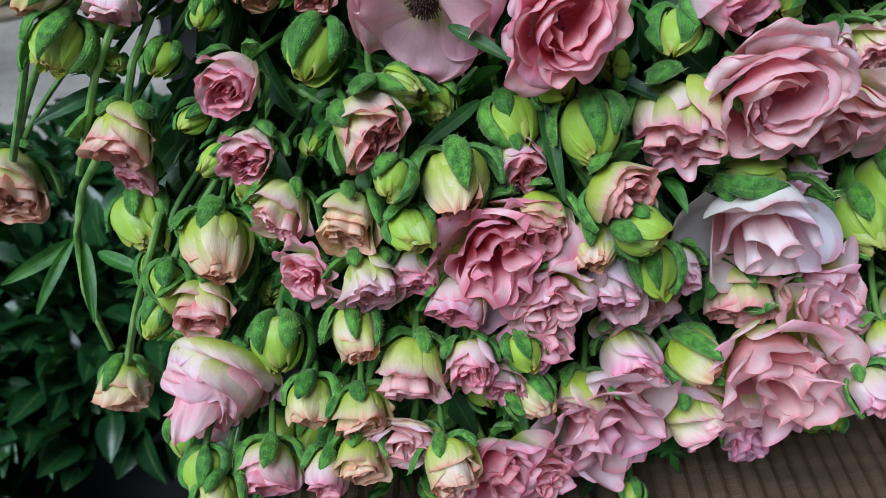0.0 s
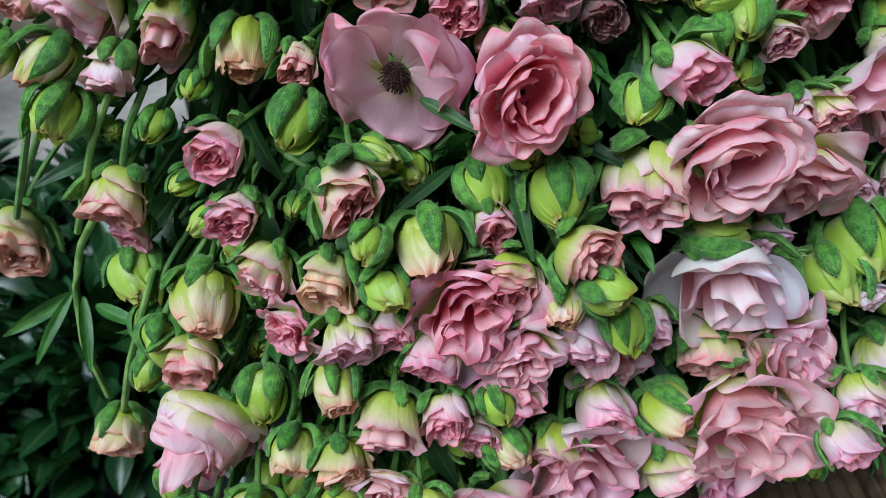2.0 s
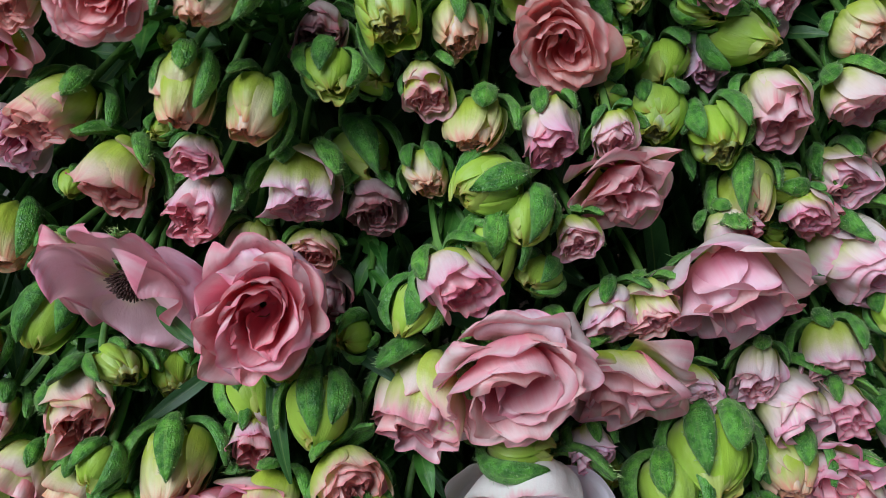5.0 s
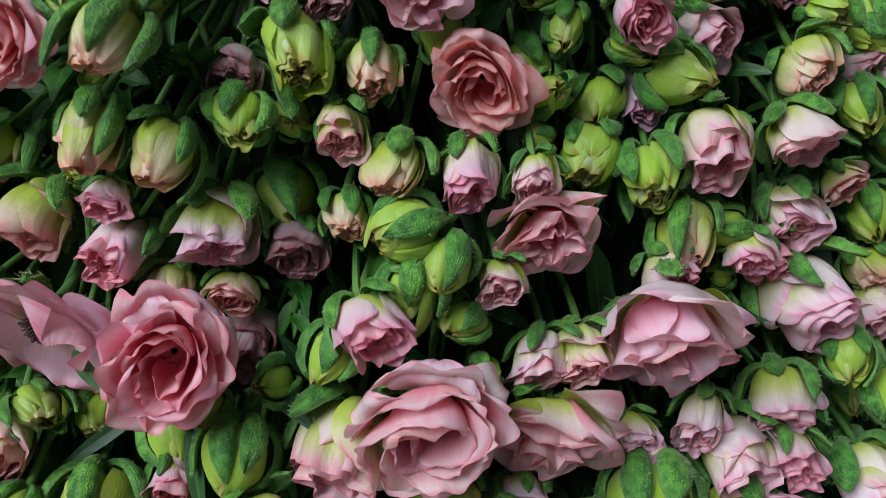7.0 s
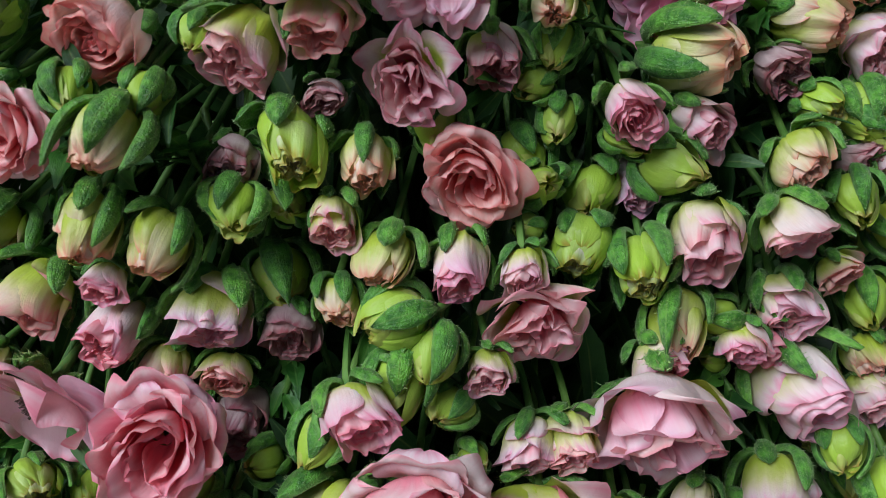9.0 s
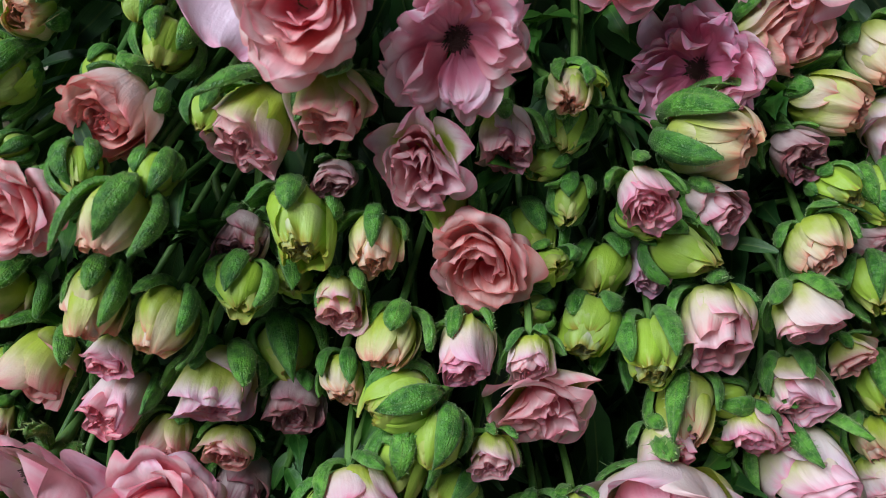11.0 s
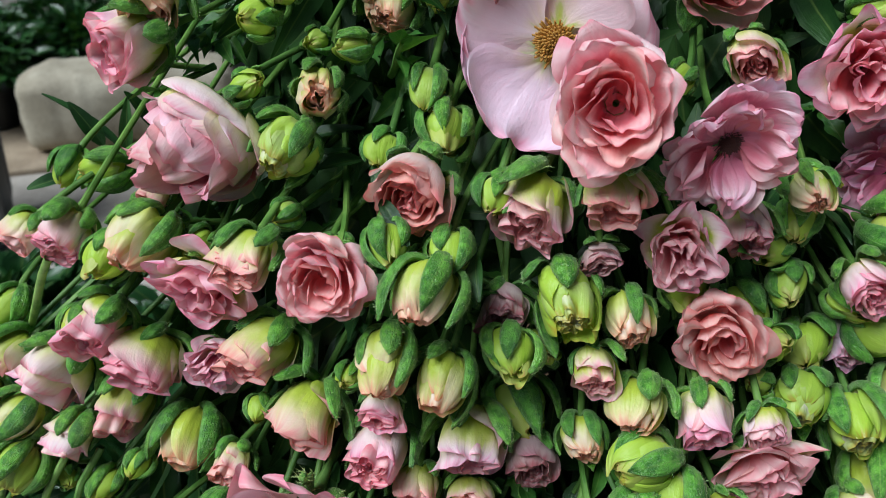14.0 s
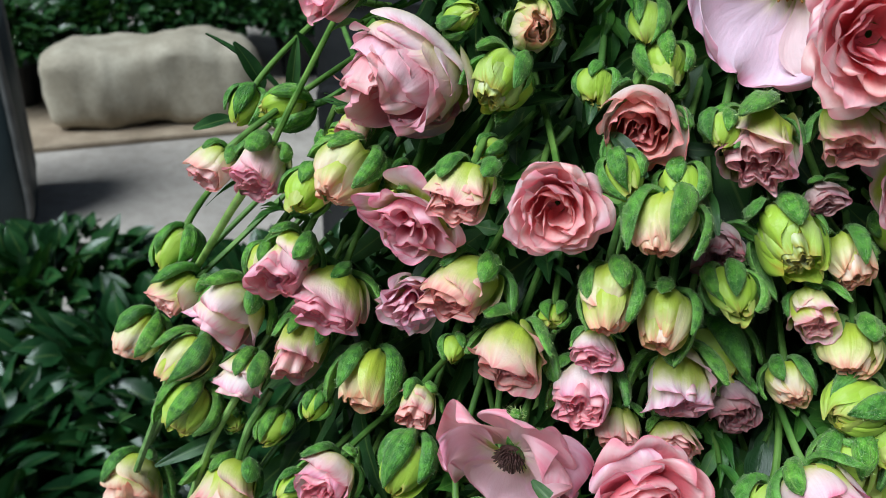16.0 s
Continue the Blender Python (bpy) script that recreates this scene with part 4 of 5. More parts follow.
bloom("S", 0.0354, 0.2279, 0.9339, 0.0215, "pe", 90, 50)
bloom("G", 0.0262, 0.2528, 0.9609, 0.0191, "gr", 60, 60)
bloom("P", 0.0275, 0.2395, 0.9484, 0.0205, "pk", 70, 60)
bloom("G", 0.1155, 0.2501, 0.9403, 0.0202, "gr", 5, 80)
bloom("Y", -0.0011, 0.2556, 0.9652, 0.0166, "gr", 70, 60)
bloom("G", -0.0169, 0.2217, 0.9559, 0.0139, "gr", 100, 60)
bloom("Y", -0.0107, 0.2172, 0.9369, 0.0162, "gr", 80, 60)
bloom("P", -0.0099, 0.2215, 0.9141, 0.0164, "pk", 90, 60)
bloom("Y", 0.0537, 0.2252, 0.9241, 0.0182, "ye", 100, 60)
bloom("Y", 0.0700, 0.2205, 0.9349, 0.0183, "gr", 30, 65)
bloom("P", 0.0642, 0.2296, 0.9030, 0.0243, "li", 90, 70)
bloom("G", 0.0796, 0.2268, 0.9132, 0.0170, "gr", 80, 65)
bloom("P", 0.0932, 0.2390, 0.9022, 0.0174, "li", 90, 60)
bloom("R", 0.0784, 0.2364, 0.8809, 0.0337, "pl", 60, 60)
bloom("R", 0.0407, 0.2152, 0.9047, 0.0348, "pl", 80, 60)
bloom("R", 0.0342, 0.2138, 0.8878, 0.0283, "pk", 90, 55)
bloom("G", 0.0304, 0.2102, 0.8863, 0.0138, "gr", 60, 65)
bloom("Y", 0.0346, 0.2071, 0.8641, 0.0165, "ye", 60, 65)
bloom("P", 0.0067, 0.2148, 0.9046, 0.0220, "pk", 90, 60)
bloom("P", 0.0238, 0.2079, 0.8714, 0.0197, "pk", 90, 60)
bloom("P", 0.1226, 0.2426, 0.8852, 0.0300, "pe", 90, 70)
bloom("G", 0.1690, 0.2611, 0.9099, 0.0242, "gr", 80, 60)
bloom("P", 0.1414, 0.2612, 0.9298, 0.0168, "li", 60, 65)
bloom("G", 0.1839, 0.2708, 0.9200, 0.0318, "gr", 80, 55)
bloom("Y", 0.2159, 0.2795, 0.9063, 0.0245, "ye", 90, 60)
bloom("P", 0.2030, 0.2903, 0.9410, 0.0223, "pl", 95, 65)
bloom("P", 0.2170, 0.2893, 0.9250, 0.0281, "pl", 60, 65)
bloom("P", 0.2338, 0.3050, 0.9387, 0.0285, "pl", 80, 62)
bloom("R", 0.1890, 0.2870, 0.9792, 0.0530, "pl", 75, 74)
bloom("P", 0.1587, 0.2842, 0.9745, 0.0209, "cr", 80, 70)
bloom("P", 0.1473, 0.2811, 0.9753, 0.0227, "pl", 80, 70)
bloom("R", 0.1505, 0.2660, 0.9529, 0.0450, "cr", 80, 74)
bloom("P", 0.1767, 0.2815, 0.9414, 0.0199, "pl", 80, 60)
bloom("P", 0.2373, 0.2916, 0.9227, 0.0207, "pk", 80, 60)
bloom("R", 0.2345, 0.2799, 0.8955, 0.0358, "pk", 80, 60)
bloom("P", 0.1847, 0.2561, 0.9041, 0.0157, "wh", 60, 65)
bloom("G", 0.2063, 0.2651, 0.8920, 0.0163, "gr", 80, 60)
bloom("P", 0.1881, 0.3033, 0.9943, 0.0201, "pk", 60, 60)
bloom("P", 0.2230, 0.3281, 0.9883, 0.0194, "pk", 60, 60)
bloom("Y", -0.0126, 0.2436, 0.9774, 0.0171, "gr", 20, 65)
bloom("S", 0.0216, 0.2961, 1.1109, 0.0266, "co", 110, 40)
bloom("P", 0.0598, 0.3039, 1.1020, 0.0246, "cr", 95, 65)
bloom("P", 0.0860, 0.3034, 1.1116, 0.0205, "pe", 90, 70)
bloom("R", 0.1095, 0.3060, 1.0931, 0.0279, "du", 90, 50)
bloom("P", 0.1316, 0.3282, 1.0920, 0.0177, "du", 80, 65)
bloom("P", 0.0843, 0.3040, 1.0881, 0.0141, "dk", 80, 60)
bloom("Y", 0.0736, 0.2958, 1.0758, 0.0237, "gr", 80, 60)
bloom("Y", 0.0955, 0.3005, 1.0693, 0.0174, "ye", 80, 55)
bloom("O", 0.1278, 0.3042, 1.0618, 0.0327, "co", 80, 35)
bloom("Y", 0.1496, 0.3292, 1.1068, 0.0153, "ye", 100, 50)
bloom("Y", 0.1953, 0.3544, 1.0839, 0.0273, "ye", 20, 70)
bloom("S", 0.1746, 0.3271, 1.0763, 0.0193, "pk", 70, 55)
bloom("P", 0.1993, 0.3450, 1.0639, 0.0206, "du", 50, 70)
bloom("G", 0.1517, 0.3343, 1.0686, 0.0154, "gr", 90, 50)
bloom("Y", 0.2348, 0.3823, 1.0874, 0.0231, "gy", 20, 65)
bloom("P", 0.2244, 0.3679, 1.0742, 0.0176, "dk", 60, 60)
bloom("Y", 0.2322, 0.3494, 1.0503, 0.0228, "gy", 70, 55)
bloom("G", 0.1892, 0.3365, 1.0511, 0.0213, "gr", 30, 65)
bloom("P", 0.1779, 0.3407, 1.0429, 0.0162, "li", 80, 65)
bloom("G", 0.1637, 0.3352, 1.0420, 0.0206, "gr", 80, 50)
bloom("Y", 0.1617, 0.3169, 1.0329, 0.0206, "gr", 80, 50)
bloom("S", 0.1437, 0.2920, 1.0377, 0.0167, "pl", 85, 55)
bloom("P", 0.1238, 0.2905, 1.0384, 0.0202, "pk", 75, 65)
bloom("Y", 0.1011, 0.2890, 1.0420, 0.0200, "ye", 85, 65)
bloom("Y", 0.0839, 0.2873, 1.0255, 0.0155, "ye", 80, 65)
bloom("G", 0.1049, 0.2817, 1.0248, 0.0217, "gr", 160, 70)
bloom("P", 0.0859, 0.2898, 1.0540, 0.0171, "cr", 80, 65)
bloom("G", 0.0571, 0.2827, 1.0618, 0.0174, "gr", 80, 50)
bloom("P", 0.0540, 0.2956, 1.0693, 0.0173, "dk", 90, 60)
bloom("Y", 0.0327, 0.2692, 1.0893, 0.0201, "ye", 90, 65)
bloom("Y", 0.0192, 0.2685, 1.0614, 0.0200, "ye", 85, 70)
bloom("Y", 0.0371, 0.2712, 1.0548, 0.0186, "ye", 95, 70)
bloom("P", 0.0164, 0.2690, 1.0413, 0.0156, "pk", 90, 60)
bloom("P", -0.0115, 0.2704, 1.0325, 0.0255, "pe", 95, 65)
bloom("P", 0.0157, 0.2676, 1.0233, 0.0199, "pk", 95, 55)
bloom("P", 0.0476, 0.2747, 1.0274, 0.0246, "pl", 80, 65)
bloom("S", 0.0675, 0.2847, 1.0143, 0.0189, "dk", 60, 55)
bloom("S", 0.0481, 0.2718, 1.0052, 0.0169, "pe", 80, 50)
bloom("P", 0.0285, 0.2686, 1.0095, 0.0150, "pe", 90, 60)
bloom("R", 0.1473, 0.2909, 1.0158, 0.0345, "cr", 75, 66)
bloom("G", 0.1170, 0.2764, 1.0145, 0.0183, "gr", 90, 60)
bloom("G", 0.1061, 0.2730, 1.0046, 0.0211, "gr", 90, 70)
bloom("P", 0.1331, 0.2801, 1.0059, 0.0168, "pl", 80, 65)
bloom("Y", 0.1940, 0.3135, 1.0029, 0.0237, "ye", 80, 65)
bloom("P", 0.2018, 0.3241, 1.0319, 0.0241, "cr", 80, 60)
bloom("P", 0.2321, 0.3390, 1.0287, 0.0267, "pl", 60, 75)
bloom("P", 0.2319, 0.3328, 0.9997, 0.0238, "pl", 80, 60)
bloom("S", 0.2156, 0.3180, 0.9951, 0.0176, "pk", 90, 60)
bloom("Y", 0.1814, 0.3170, 1.0240, 0.0225, "gr", 80, 60)
bloom("P", 0.2401, 0.3249, 0.9692, 0.0304, "pl", 60, 65)
bloom("P", 0.2512, 0.3470, 1.0069, 0.0168, "pe", 60, 65)
bloom("G", 0.2668, 0.3556, 0.9891, 0.0198, "gr", 80, 60)
bloom("G", 0.2581, 0.3759, 1.0568, 0.0207, "gr", 80, 60)
bloom("Y", 0.2677, 0.3457, 0.9701, 0.0181, "gy", 80, 60)
bloom("G", 0.2548, 0.3550, 1.0317, 0.0185, "gr", 80, 60)
bloom("P", 0.2564, 0.3697, 1.0408, 0.0160, "dk", 60, 60)
bloom("Y", 0.2404, 0.3659, 1.0629, 0.0165, "gr", 40, 60)
bloom("G", 0.0366, 0.2855, 1.0950, 0.0148, "gr", 90, 60)
bloom("G", 0.0188, 0.2789, 1.1000, 0.0132, "gr", 60, 60)
bloom("P", 0.0485, 0.2723, 0.9868, 0.0199, "dk", 80, 60)
bloom("G", 0.0615, 0.2981, 1.0262, 0.0212, "gr", 60, 65)
bloom("G", 0.1143, 0.3184, 1.0719, 0.0160, "gr", 80, 60)
bloom("G", 0.1394, 0.3364, 1.0535, 0.0201, "gr", 70, 60)
bloom("G", 0.1510, 0.3384, 1.0927, 0.0135, "gr", 90, 60)
bloom("B", 0.0626, 0.3206, 1.1525, 0.0710, "pl", 100, 28)
bloom("O", 0.0825, 0.2961, 1.1435, 0.0415, "rc", 100, 20)
bloom("B", 0.1200, 0.3156, 1.1264, 0.0465, "li", 70, 40)
bloom("B", 0.1888, 0.3675, 1.1024, 0.0462, "vi", 120, 35)
bloom("R", 0.1656, 0.3533, 1.1432, 0.0354, "pk", 80, 45)
bloom("S", 0.1261, 0.3417, 1.1481, 0.0197, "pe", 80, 50)
bloom("C", -0.0590, 0.3100, 1.1120, 0.0450, "pl", 110, 62)
bloom("Y", -0.0162, 0.3200, 1.1321, 0.0182, "ye", 70, 40)
bloom("Y", -0.0251, 0.3080, 1.1161, 0.0206, "gr", 110, 60)
bloom("G", 0.0277, 0.3212, 1.1217, 0.0188, "gr", 90, 60)
bloom("G", 0.0212, 0.3261, 1.1352, 0.0136, "gr", 90, 60)
bloom("Y", 0.0025, 0.3459, 1.1562, 0.0191, "ye", 90, 60)
bloom("Y", -0.0731, 0.2892, 1.0839, 0.0238, "ye", 100, 65)
bloom("R", -0.0488, 0.2799, 1.0733, 0.0335, "pk", 90, 66)
bloom("P", -0.0309, 0.2804, 1.0880, 0.0206, "pe", 100, 65)
bloom("O", -0.0003, 0.2672, 1.0911, 0.0317, "rc", 80, 30)
bloom("P", -0.0304, 0.2795, 1.0505, 0.0250, "pe", 110, 65)
bloom("P", -0.0805, 0.2868, 1.0327, 0.0272, "pk", 95, 72)
bloom("P", -0.0963, 0.2849, 1.0462, 0.0227, "pk", 95, 70)
bloom("G", -0.1116, 0.3310, 1.0910, 0.0179, "gr", 160, 68)
bloom("P", -0.0891, 0.3269, 1.1439, 0.0270, "pk", 130, 65)
bloom("R", -0.0486, 0.2817, 1.0400, 0.0239, "li", 90, 60)
bloom("P", -0.0816, 0.3329, 1.1583, 0.0220, "ye", 80, 65)
bloom("S", 0.2164, 0.3874, 1.1078, 0.0291, "pe", 30, 50)
bloom("R", 0.2201, 0.3891, 1.1283, 0.0445, "pl", 60, 50)
bloom("G", 0.0194, 0.3474, 1.1619, 0.0128, "gr", 90, 60)
bloom("P", 0.0397, 0.3302, 1.1690, 0.0118, "pe", 90, 60)
bloom("S", 0.1139, 0.3563, 1.1699, 0.0292, "co", 80, 50)
bloom("G", 0.0477, 0.3035, 1.1082, 0.0123, "gr", 90, 60)
bloom("P", -0.1273, 0.2945, 1.0789, 0.0183, "pe", 115, 70)
bloom("P", -0.1071, 0.2929, 1.0808, 0.0211, "pk", 95, 65)
bloom("G", -0.1308, 0.3353, 1.0882, 0.0144, "gr", 100, 60)
bloom("Y", -0.1716, 0.2946, 0.9950, 0.0209, "ye", 110, 70)
bloom("Y", -0.1425, 0.2830, 0.9970, 0.0222, "ye", 110, 70)
bloom("P", -0.1172, 0.2808, 0.9942, 0.0223, "pl", 100, 70)
bloom("P", -0.0932, 0.2869, 1.0086, 0.0250, "cr", 90, 78)
bloom("P", -0.1259, 0.2924, 1.0157, 0.0278, "pl", 115, 70)
bloom("P", -0.1534, 0.2988, 1.0167, 0.0203, "pe", 120, 65)
bloom("G", -0.1573, 0.3128, 1.0313, 0.0165, "gr", 100, 65)
bloom("Y", -0.1404, 0.2731, 0.9795, 0.0191, "gr", 100, 68)
bloom("Y", -0.1090, 0.2898, 1.0434, 0.0140, "ye", 100, 70)
bloom("G", -0.0876, 0.2886, 1.0773, 0.0164, "gr", 90, 65)
bloom("P", -0.0769, 0.3069, 1.0947, 0.0132, "pe", 100, 60)
bloom("P", -0.0654, 0.1865, 0.8475, 0.0237, "pk", 85, 62)
bloom("P", -0.0450, 0.1853, 0.8457, 0.0202, "pk", 95, 62)
bloom("P", -0.0304, 0.1878, 0.8516, 0.0211, "ye", 85, 65)
bloom("P", 0.0038, 0.1819, 0.8538, 0.0203, "gy", 70, 65)
bloom("R", 0.0226, 0.1932, 0.8356, 0.0378, "pk", 60, 55)
bloom("G", -0.0887, 0.1835, 0.8516, 0.0155, "gr", 90, 68)
bloom("R", 0.0412, 0.1981, 0.8251, 0.0276, "pk", 60, 60)
bloom("R", -0.0133, 0.1907, 0.8547, 0.0277, "pl", 100, 60)
bloom("R", 0.1349, 0.2209, 0.8236, 0.0317, "vi", 60, 60)
bloom("P", 0.1722, 0.2104, 0.8627, 0.0197, "pk", 60, 60)
bloom("G", -0.1034, 0.2037, 0.8462, 0.0147, "gr", 100, 60)
bloom("Y", -0.0838, 0.1752, 0.8448, 0.0174, "ye", 90, 60)
bloom("R", 0.2311, 0.2672, 0.8727, 0.0325, "pk", 80, 55)
bloom("P", 0.2059, 0.2556, 0.8643, 0.0274, "pl", 80, 60)
bloom("P", 0.2332, 0.2616, 0.8444, 0.0311, "pl", 80, 60)
bloom("P", 0.1843, 0.2287, 0.8704, 0.0210, "pl", 80, 60)
bloom("R", 0.2472, 0.2616, 0.8555, 0.0329, "pk", 70, 55)
bloom("P", 0.2461, 0.2838, 0.8828, 0.0302, "pl", 70, 60)
bloom("P", 0.2693, 0.3015, 0.9051, 0.0261, "pl", 70, 60)
bloom("G", 0.2775, 0.3154, 0.9357, 0.0226, "gr", 70, 60)
bloom("P", 0.2842, 0.3421, 0.9522, 0.0256, "pl", 70, 60)
bloom("P", 0.2693, 0.3364, 0.9576, 0.0192, "pl", 80, 60)
bloom("G", 0.2568, 0.3165, 0.9516, 0.0169, "gr", 80, 60)
bloom("P", 0.2716, 0.3721, 1.0424, 0.0218, "pl", 60, 60)
bloom("Y", 0.2770, 0.3630, 1.0151, 0.0222, "ye", 60, 60)
bloom("P", 0.2846, 0.3586, 0.9803, 0.0232, "cr", 60, 60)
bloom("Y", 0.2518, 0.3947, 1.1016, 0.0217, "gy", 60, 60)
bloom("P", 0.2606, 0.3902, 1.0757, 0.0242, "pl", 60, 60)
bloom("G", 0.2641, 0.3749, 1.0515, 0.0221, "gr", 60, 60)

leaf_between((0.0019, 0.2505, 0.9970), (0.0197, 0.2337, 0.9938), 0.0039)
leaf_between((0.0346, 0.2546, 0.9719), (0.0383, 0.2230, 0.9492), 0.0051)
leaf_between((0.0130, 0.2570, 0.9664), (-0.0083, 0.2362, 0.9592), 0.0042)
leaf_between((-0.1281, 0.2857, 0.9588), (-0.1545, 0.2659, 0.9532), 0.0056)
leaf_between((-0.1595, 0.2746, 0.8913), (-0.1847, 0.2530, 0.8832), 0.0059, True)
leaf_between((-0.1604, 0.2731, 0.8908), (-0.1731, 0.2460, 0.8749), 0.0039, True)
leaf_between((-0.1532, 0.2688, 0.8928), (-0.1453, 0.2410, 0.8751), 0.0044, True)
leaf_between((-0.1478, 0.2683, 0.8884), (-0.1244, 0.2531, 0.8871), 0.0054, True)
leaf_between((0.0547, 0.2643, 0.9737), (0.0769, 0.2499, 0.9737), 0.0049)
leaf_between((-0.1963, 0.3116, 0.9325), (-0.1960, 0.3019, 0.9397), 0.0065)
leaf_between((-0.1296, 0.3728, 1.0793), (-0.1583, 0.3710, 1.1104), 0.0066)
leaf_between((-0.1221, 0.3613, 1.0826), (-0.1191, 0.3634, 1.1092), 0.0047)
leaf_between((-0.1127, 0.3695, 1.0959), (-0.1172, 0.3643, 1.1127), 0.0061)
leaf_between((-0.1478, 0.3552, 1.0745), (-0.1571, 0.3398, 1.0754), 0.0062)
leaf_between((-0.0918, 0.3176, 1.0044), (-0.1122, 0.2984, 1.0026), 0.0051)
leaf_between((0.0066, 0.3230, 1.1137), (0.0052, 0.3056, 1.1085), 0.0041)
leaf_between((0.0446, 0.2888, 1.0933), (0.0466, 0.2726, 1.0890), 0.0037)
leaf_between((0.0130, 0.2916, 1.1087), (0.0256, 0.2772, 1.1039), 0.0040)
leaf_between((-0.0077, 0.3751, 1.1063), (-0.0257, 0.3742, 1.1356), 0.0060)
leaf_between((-0.0178, 0.3789, 1.1164), (-0.0113, 0.3814, 1.1433), 0.0055)
leaf_between((-0.0402, 0.3802, 1.1171), (-0.0442, 0.3819, 1.1463), 0.0061)
leaf_between((-0.0439, 0.3520, 1.1189), (-0.0595, 0.3321, 1.1138), 0.0046)
leaf_between((-0.0050, 0.3298, 1.1055), (-0.0155, 0.3155, 1.1086), 0.0060)
leaf_between((0.0425, 0.2893, 1.0917), (0.0472, 0.2739, 1.0875), 0.0042)
leaf_between((-0.1378, 0.3691, 1.0845), (-0.1455, 0.3657, 1.1059), 0.0065)
leaf_between((0.0297, 0.3098, 1.0982), (0.0525, 0.3019, 1.1011), 0.0038)
leaf_between((0.0432, 0.2915, 1.0908), (0.0459, 0.2757, 1.0874), 0.0041)
leaf_between((-0.0314, 0.3348, 1.1095), (-0.0067, 0.3313, 1.1179), 0.0047)
leaf_between((-0.0324, 0.3263, 1.1023), (-0.0079, 0.3239, 1.1126), 0.0046)
leaf_between((0.0390, 0.2974, 1.0698), (0.0367, 0.2851, 1.0741), 0.0032)
leaf_between((0.0722, 0.2638, 0.9790), (0.0689, 0.2602, 0.9978), 0.0046)
leaf_between((0.2055, 0.3511, 1.0474), (0.2183, 0.3431, 1.0530), 0.0041)
stalk((-0.1348, 0.2659, 0.9371), (-0.1461, 0.2698, 0.9215), (-0.1549, 0.2694, 0.8988), (-0.1546, 0.2594, 0.8743), (-0.1527, 0.2593, 0.8457))
stalk((-0.1135, 0.2609, 0.9150), (-0.1182, 0.2504, 0.9008), (-0.1259, 0.2404, 0.8793), (-0.1398, 0.2495, 0.8450))
stalk((-0.1419, 0.2889, 0.9860), (-0.1564, 0.2906, 0.9691), (-0.1719, 0.2933, 0.9448), (-0.1885, 0.3010, 0.9179))
stalk((-0.1126, 0.2892, 1.0740), (-0.1193, 0.2919, 1.0650), (-0.1480, 0.3107, 1.0256), (-0.1519, 0.3003, 1.0146))
stalk((-0.1205, 0.2797, 0.9862), (-0.1292, 0.2727, 0.9694), (-0.1426, 0.2697, 0.9353))
stalk((-0.1082, 0.2853, 0.9870), (-0.1163, 0.2779, 0.9721), (-0.1250, 0.2699, 0.9410))
stalk((-0.1542, 0.2873, 0.9886), (-0.1558, 0.2821, 0.9773), (-0.1767, 0.2862, 0.9331))


# ---- foliage between and behind the flower heads ----
rng = np.random.default_rng(5)
BLADES = []
for k in range(20):
    ob_mesh = bpy.data.meshes.new("leaf")
    v, f, uv = blade(rng, 1.0, rng.uniform(0.18, 0.32) if k < 10 else rng.uniform(0.26, 0.46), rng.uniform(0.1, 0.8), lobes=int(rng.integers(0, 3)))
    ob_mesh.from_pydata(v.tolist(), [], f)
    layer = ob_mesh.uv_layers.new(name="UVMap")
    index = np.zeros(len(ob_mesh.loops), np.int32)
    ob_mesh.loops.foreach_get("vertex_index", index)
    layer.data.foreach_set("uv", uv.astype(np.float32)[index].ravel())
    ob_mesh.polygons.foreach_set("use_smooth", np.ones(len(ob_mesh.polygons), bool))
    ob_mesh.materials.append(LEAF if k < 10 else LEAF_LIGHT)
    BLADES.append(ob_mesh)


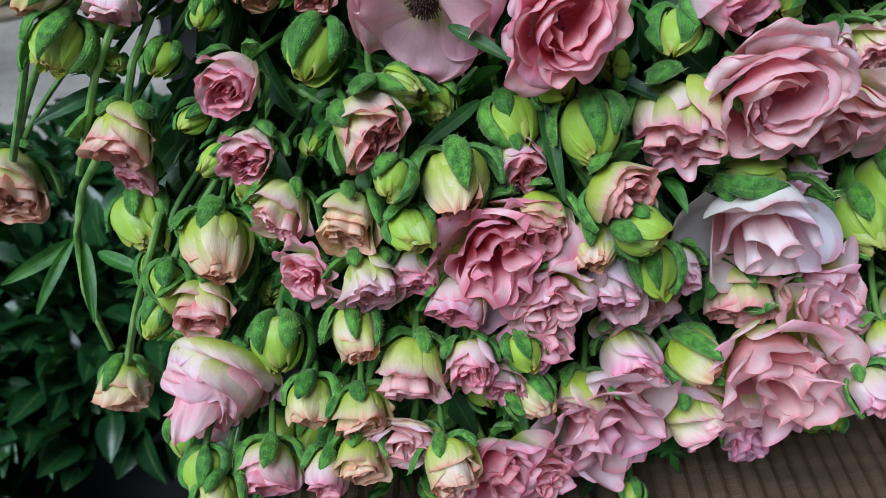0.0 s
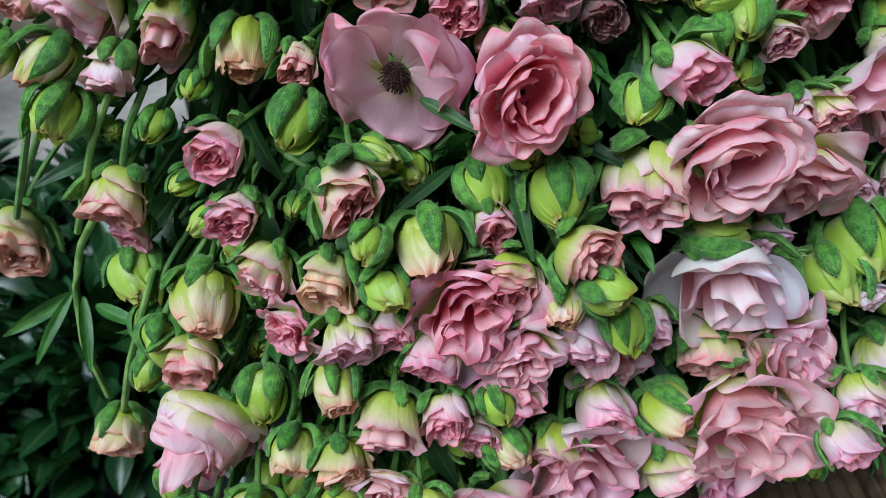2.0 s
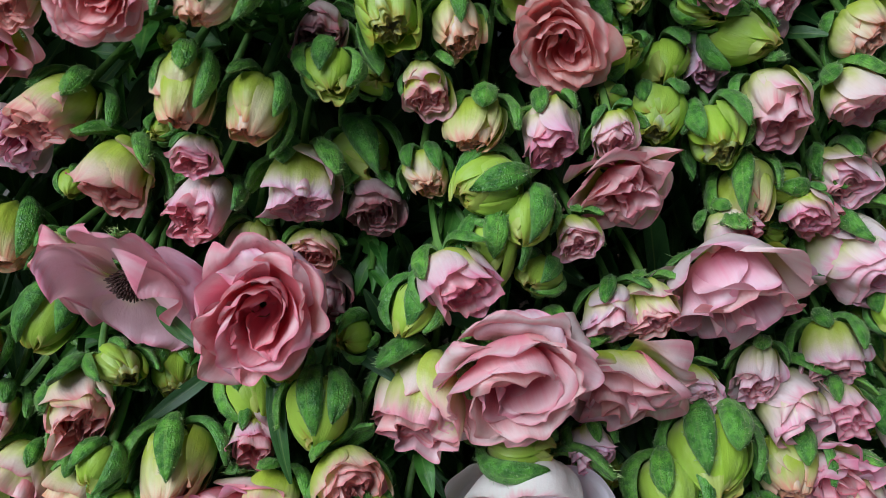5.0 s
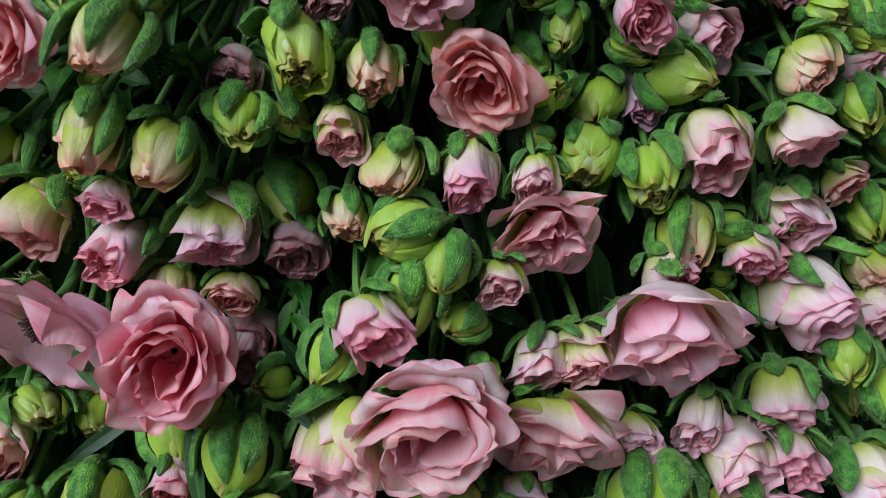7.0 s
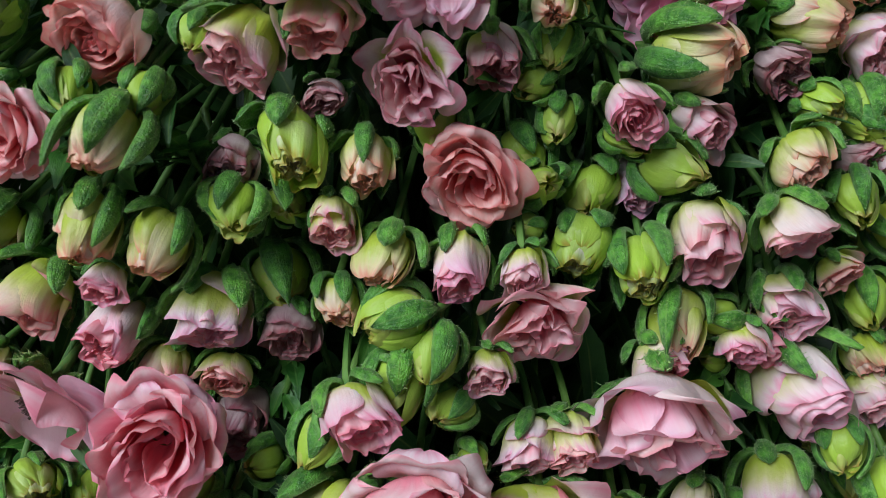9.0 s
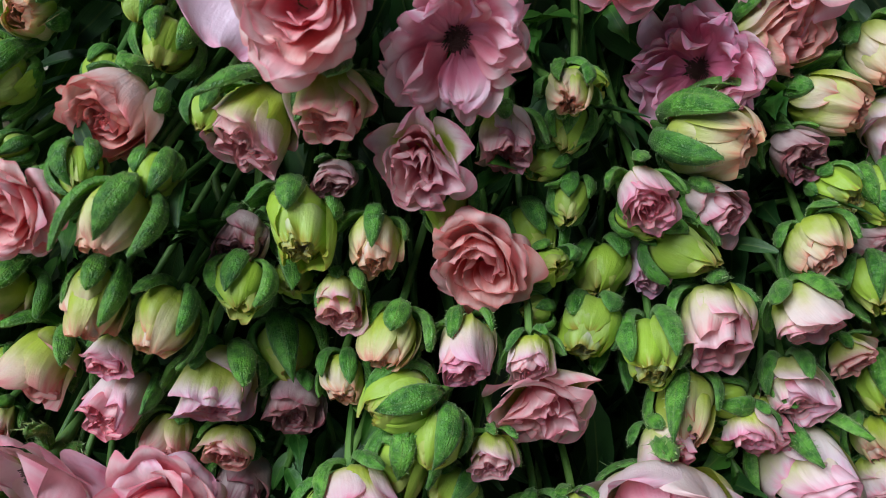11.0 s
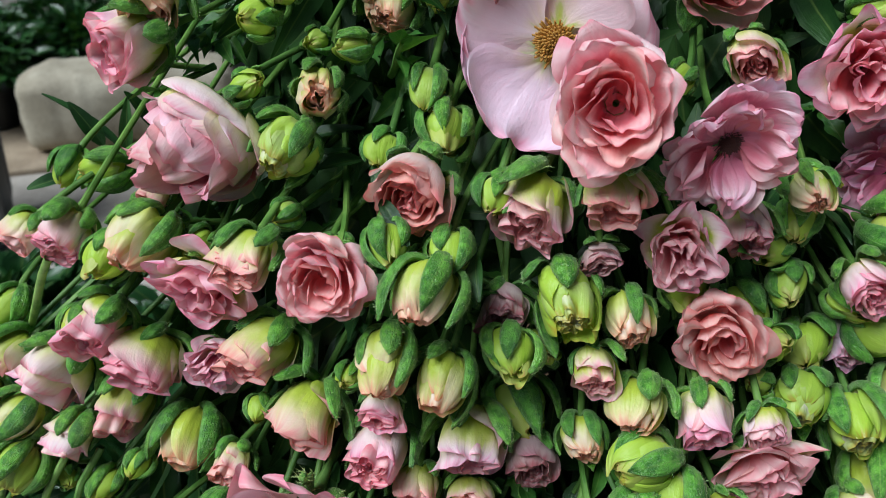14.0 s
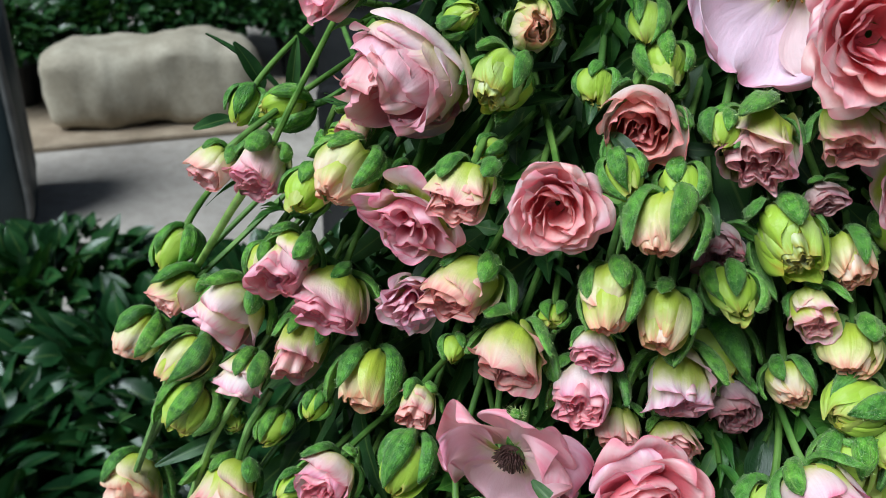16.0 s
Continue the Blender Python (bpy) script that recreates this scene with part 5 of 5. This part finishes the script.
def sprig(x, y, z, way, length, count, young=False):
    """A leafy shoot: a stem with narrow leaves up its sides."""
    root = new("leafy_shoot")
    root.empty_display_size = 0.01
    turn = Vector(way).normalized().to_track_quat("Y", "Z").to_matrix().to_4x4()
    root.matrix_world = Matrix.Translation((x, y, z)) @ turn
    tagged(root, "%s green leafy ranunculus shoot among the stems" % ("bright young" if young else "dark"), "foliage", "leafy shoots of the bunches")
    pts = [(0.15 * length * math.sin(2 * s + x * 50) * s, length * s, 0.1 * length * s * s) for s in np.linspace(0, 1, 7)]
    mesh_object("stem", *tube(pts, np.linspace(0.0016, 0.0009, 7), 6), STEM, root)
    for k in range(count):
        s = 0.25 + 0.75 * k / max(1, count - 1)
        ob = new("leaf", BLADES[int(rng.integers(10)) + 10 * young])
        ob.parent = root
        size = rng.uniform(0.010, 0.020) if young else rng.uniform(0.016, 0.030)
        ob.matrix_basis = Matrix.Translation((0.15 * length * math.sin(2 * s + x * 50) * s, length * s, 0.1 * length * s * s)) @ pose(0, 0, 0, rng.uniform(-25, 40), rng.uniform(-40, 40), rng.uniform(-75, 75)) @ Matrix.Scale(size, 4)


for k in range(1400):
    z = rng.uniform(0.80, 1.19)
    x = rng.uniform(left_end(z) - 0.005, 0.30)
    clear = min((Vector(h[:3]) - Vector((x, front(x, z) + 0.02, z))).length - 0.55 * h[3] for h in HEADS)
    way = (rng.normal(0, 0.5) - (0.8 if x < left_end(z) + 0.04 else 0), -0.8 + rng.normal(0, 0.3), rng.normal(-0.2, 0.5))
    if k < 600 and clear > 0.006:
        # A small green bud in a gap between the larger heads
        bloom("G", x, front(x, z) + rng.uniform(0.012, 0.03), z, rng.uniform(0.009, 0.016), "gr", rng.uniform(0, 180), rng.uniform(20, 60))
    elif k >= 600 and clear > 0.004:
        young = rng.random() < 0.6
        depth = rng.uniform(0.035, 0.06) if young else rng.uniform(0.06, 0.09)
        sprig(x, front(x, z) + depth, z, way, rng.uniform(0.018, 0.03) if young else rng.uniform(0.03, 0.04), int(rng.integers(5, 9)), young)

# The packed inside of the bunches: a mass of leaves and stems nobody could count
count = 5200
pieces = []
for k in range(count):
    z = rng.uniform(0.786, 1.20)
    x = rng.uniform(left_end(z) + 0.012, 0.34)
    y = front(x, z) + 0.055 + 0.14 * rng.random() ** 1.5
    v, f, uv = blade(rng, rng.uniform(0.03, 0.06), rng.uniform(0.008, 0.016), 0.4, nv=5, nu=3)
    turn = np.array(Euler((rng.uniform(-2.2, -0.6), rng.uniform(-1, 1), rng.uniform(0, 6.3))).to_matrix())
    v = v @ turn.T + [x, y, z]
    v[:, 2] = np.maximum(v[:, 2], 0.786)
    pieces.append((v, f, uv))
tagged(mesh_object("packed_foliage", *join(pieces), LEAF), "dense dark foliage and stems inside the stacked bunches", "foliage", kind="stuff")
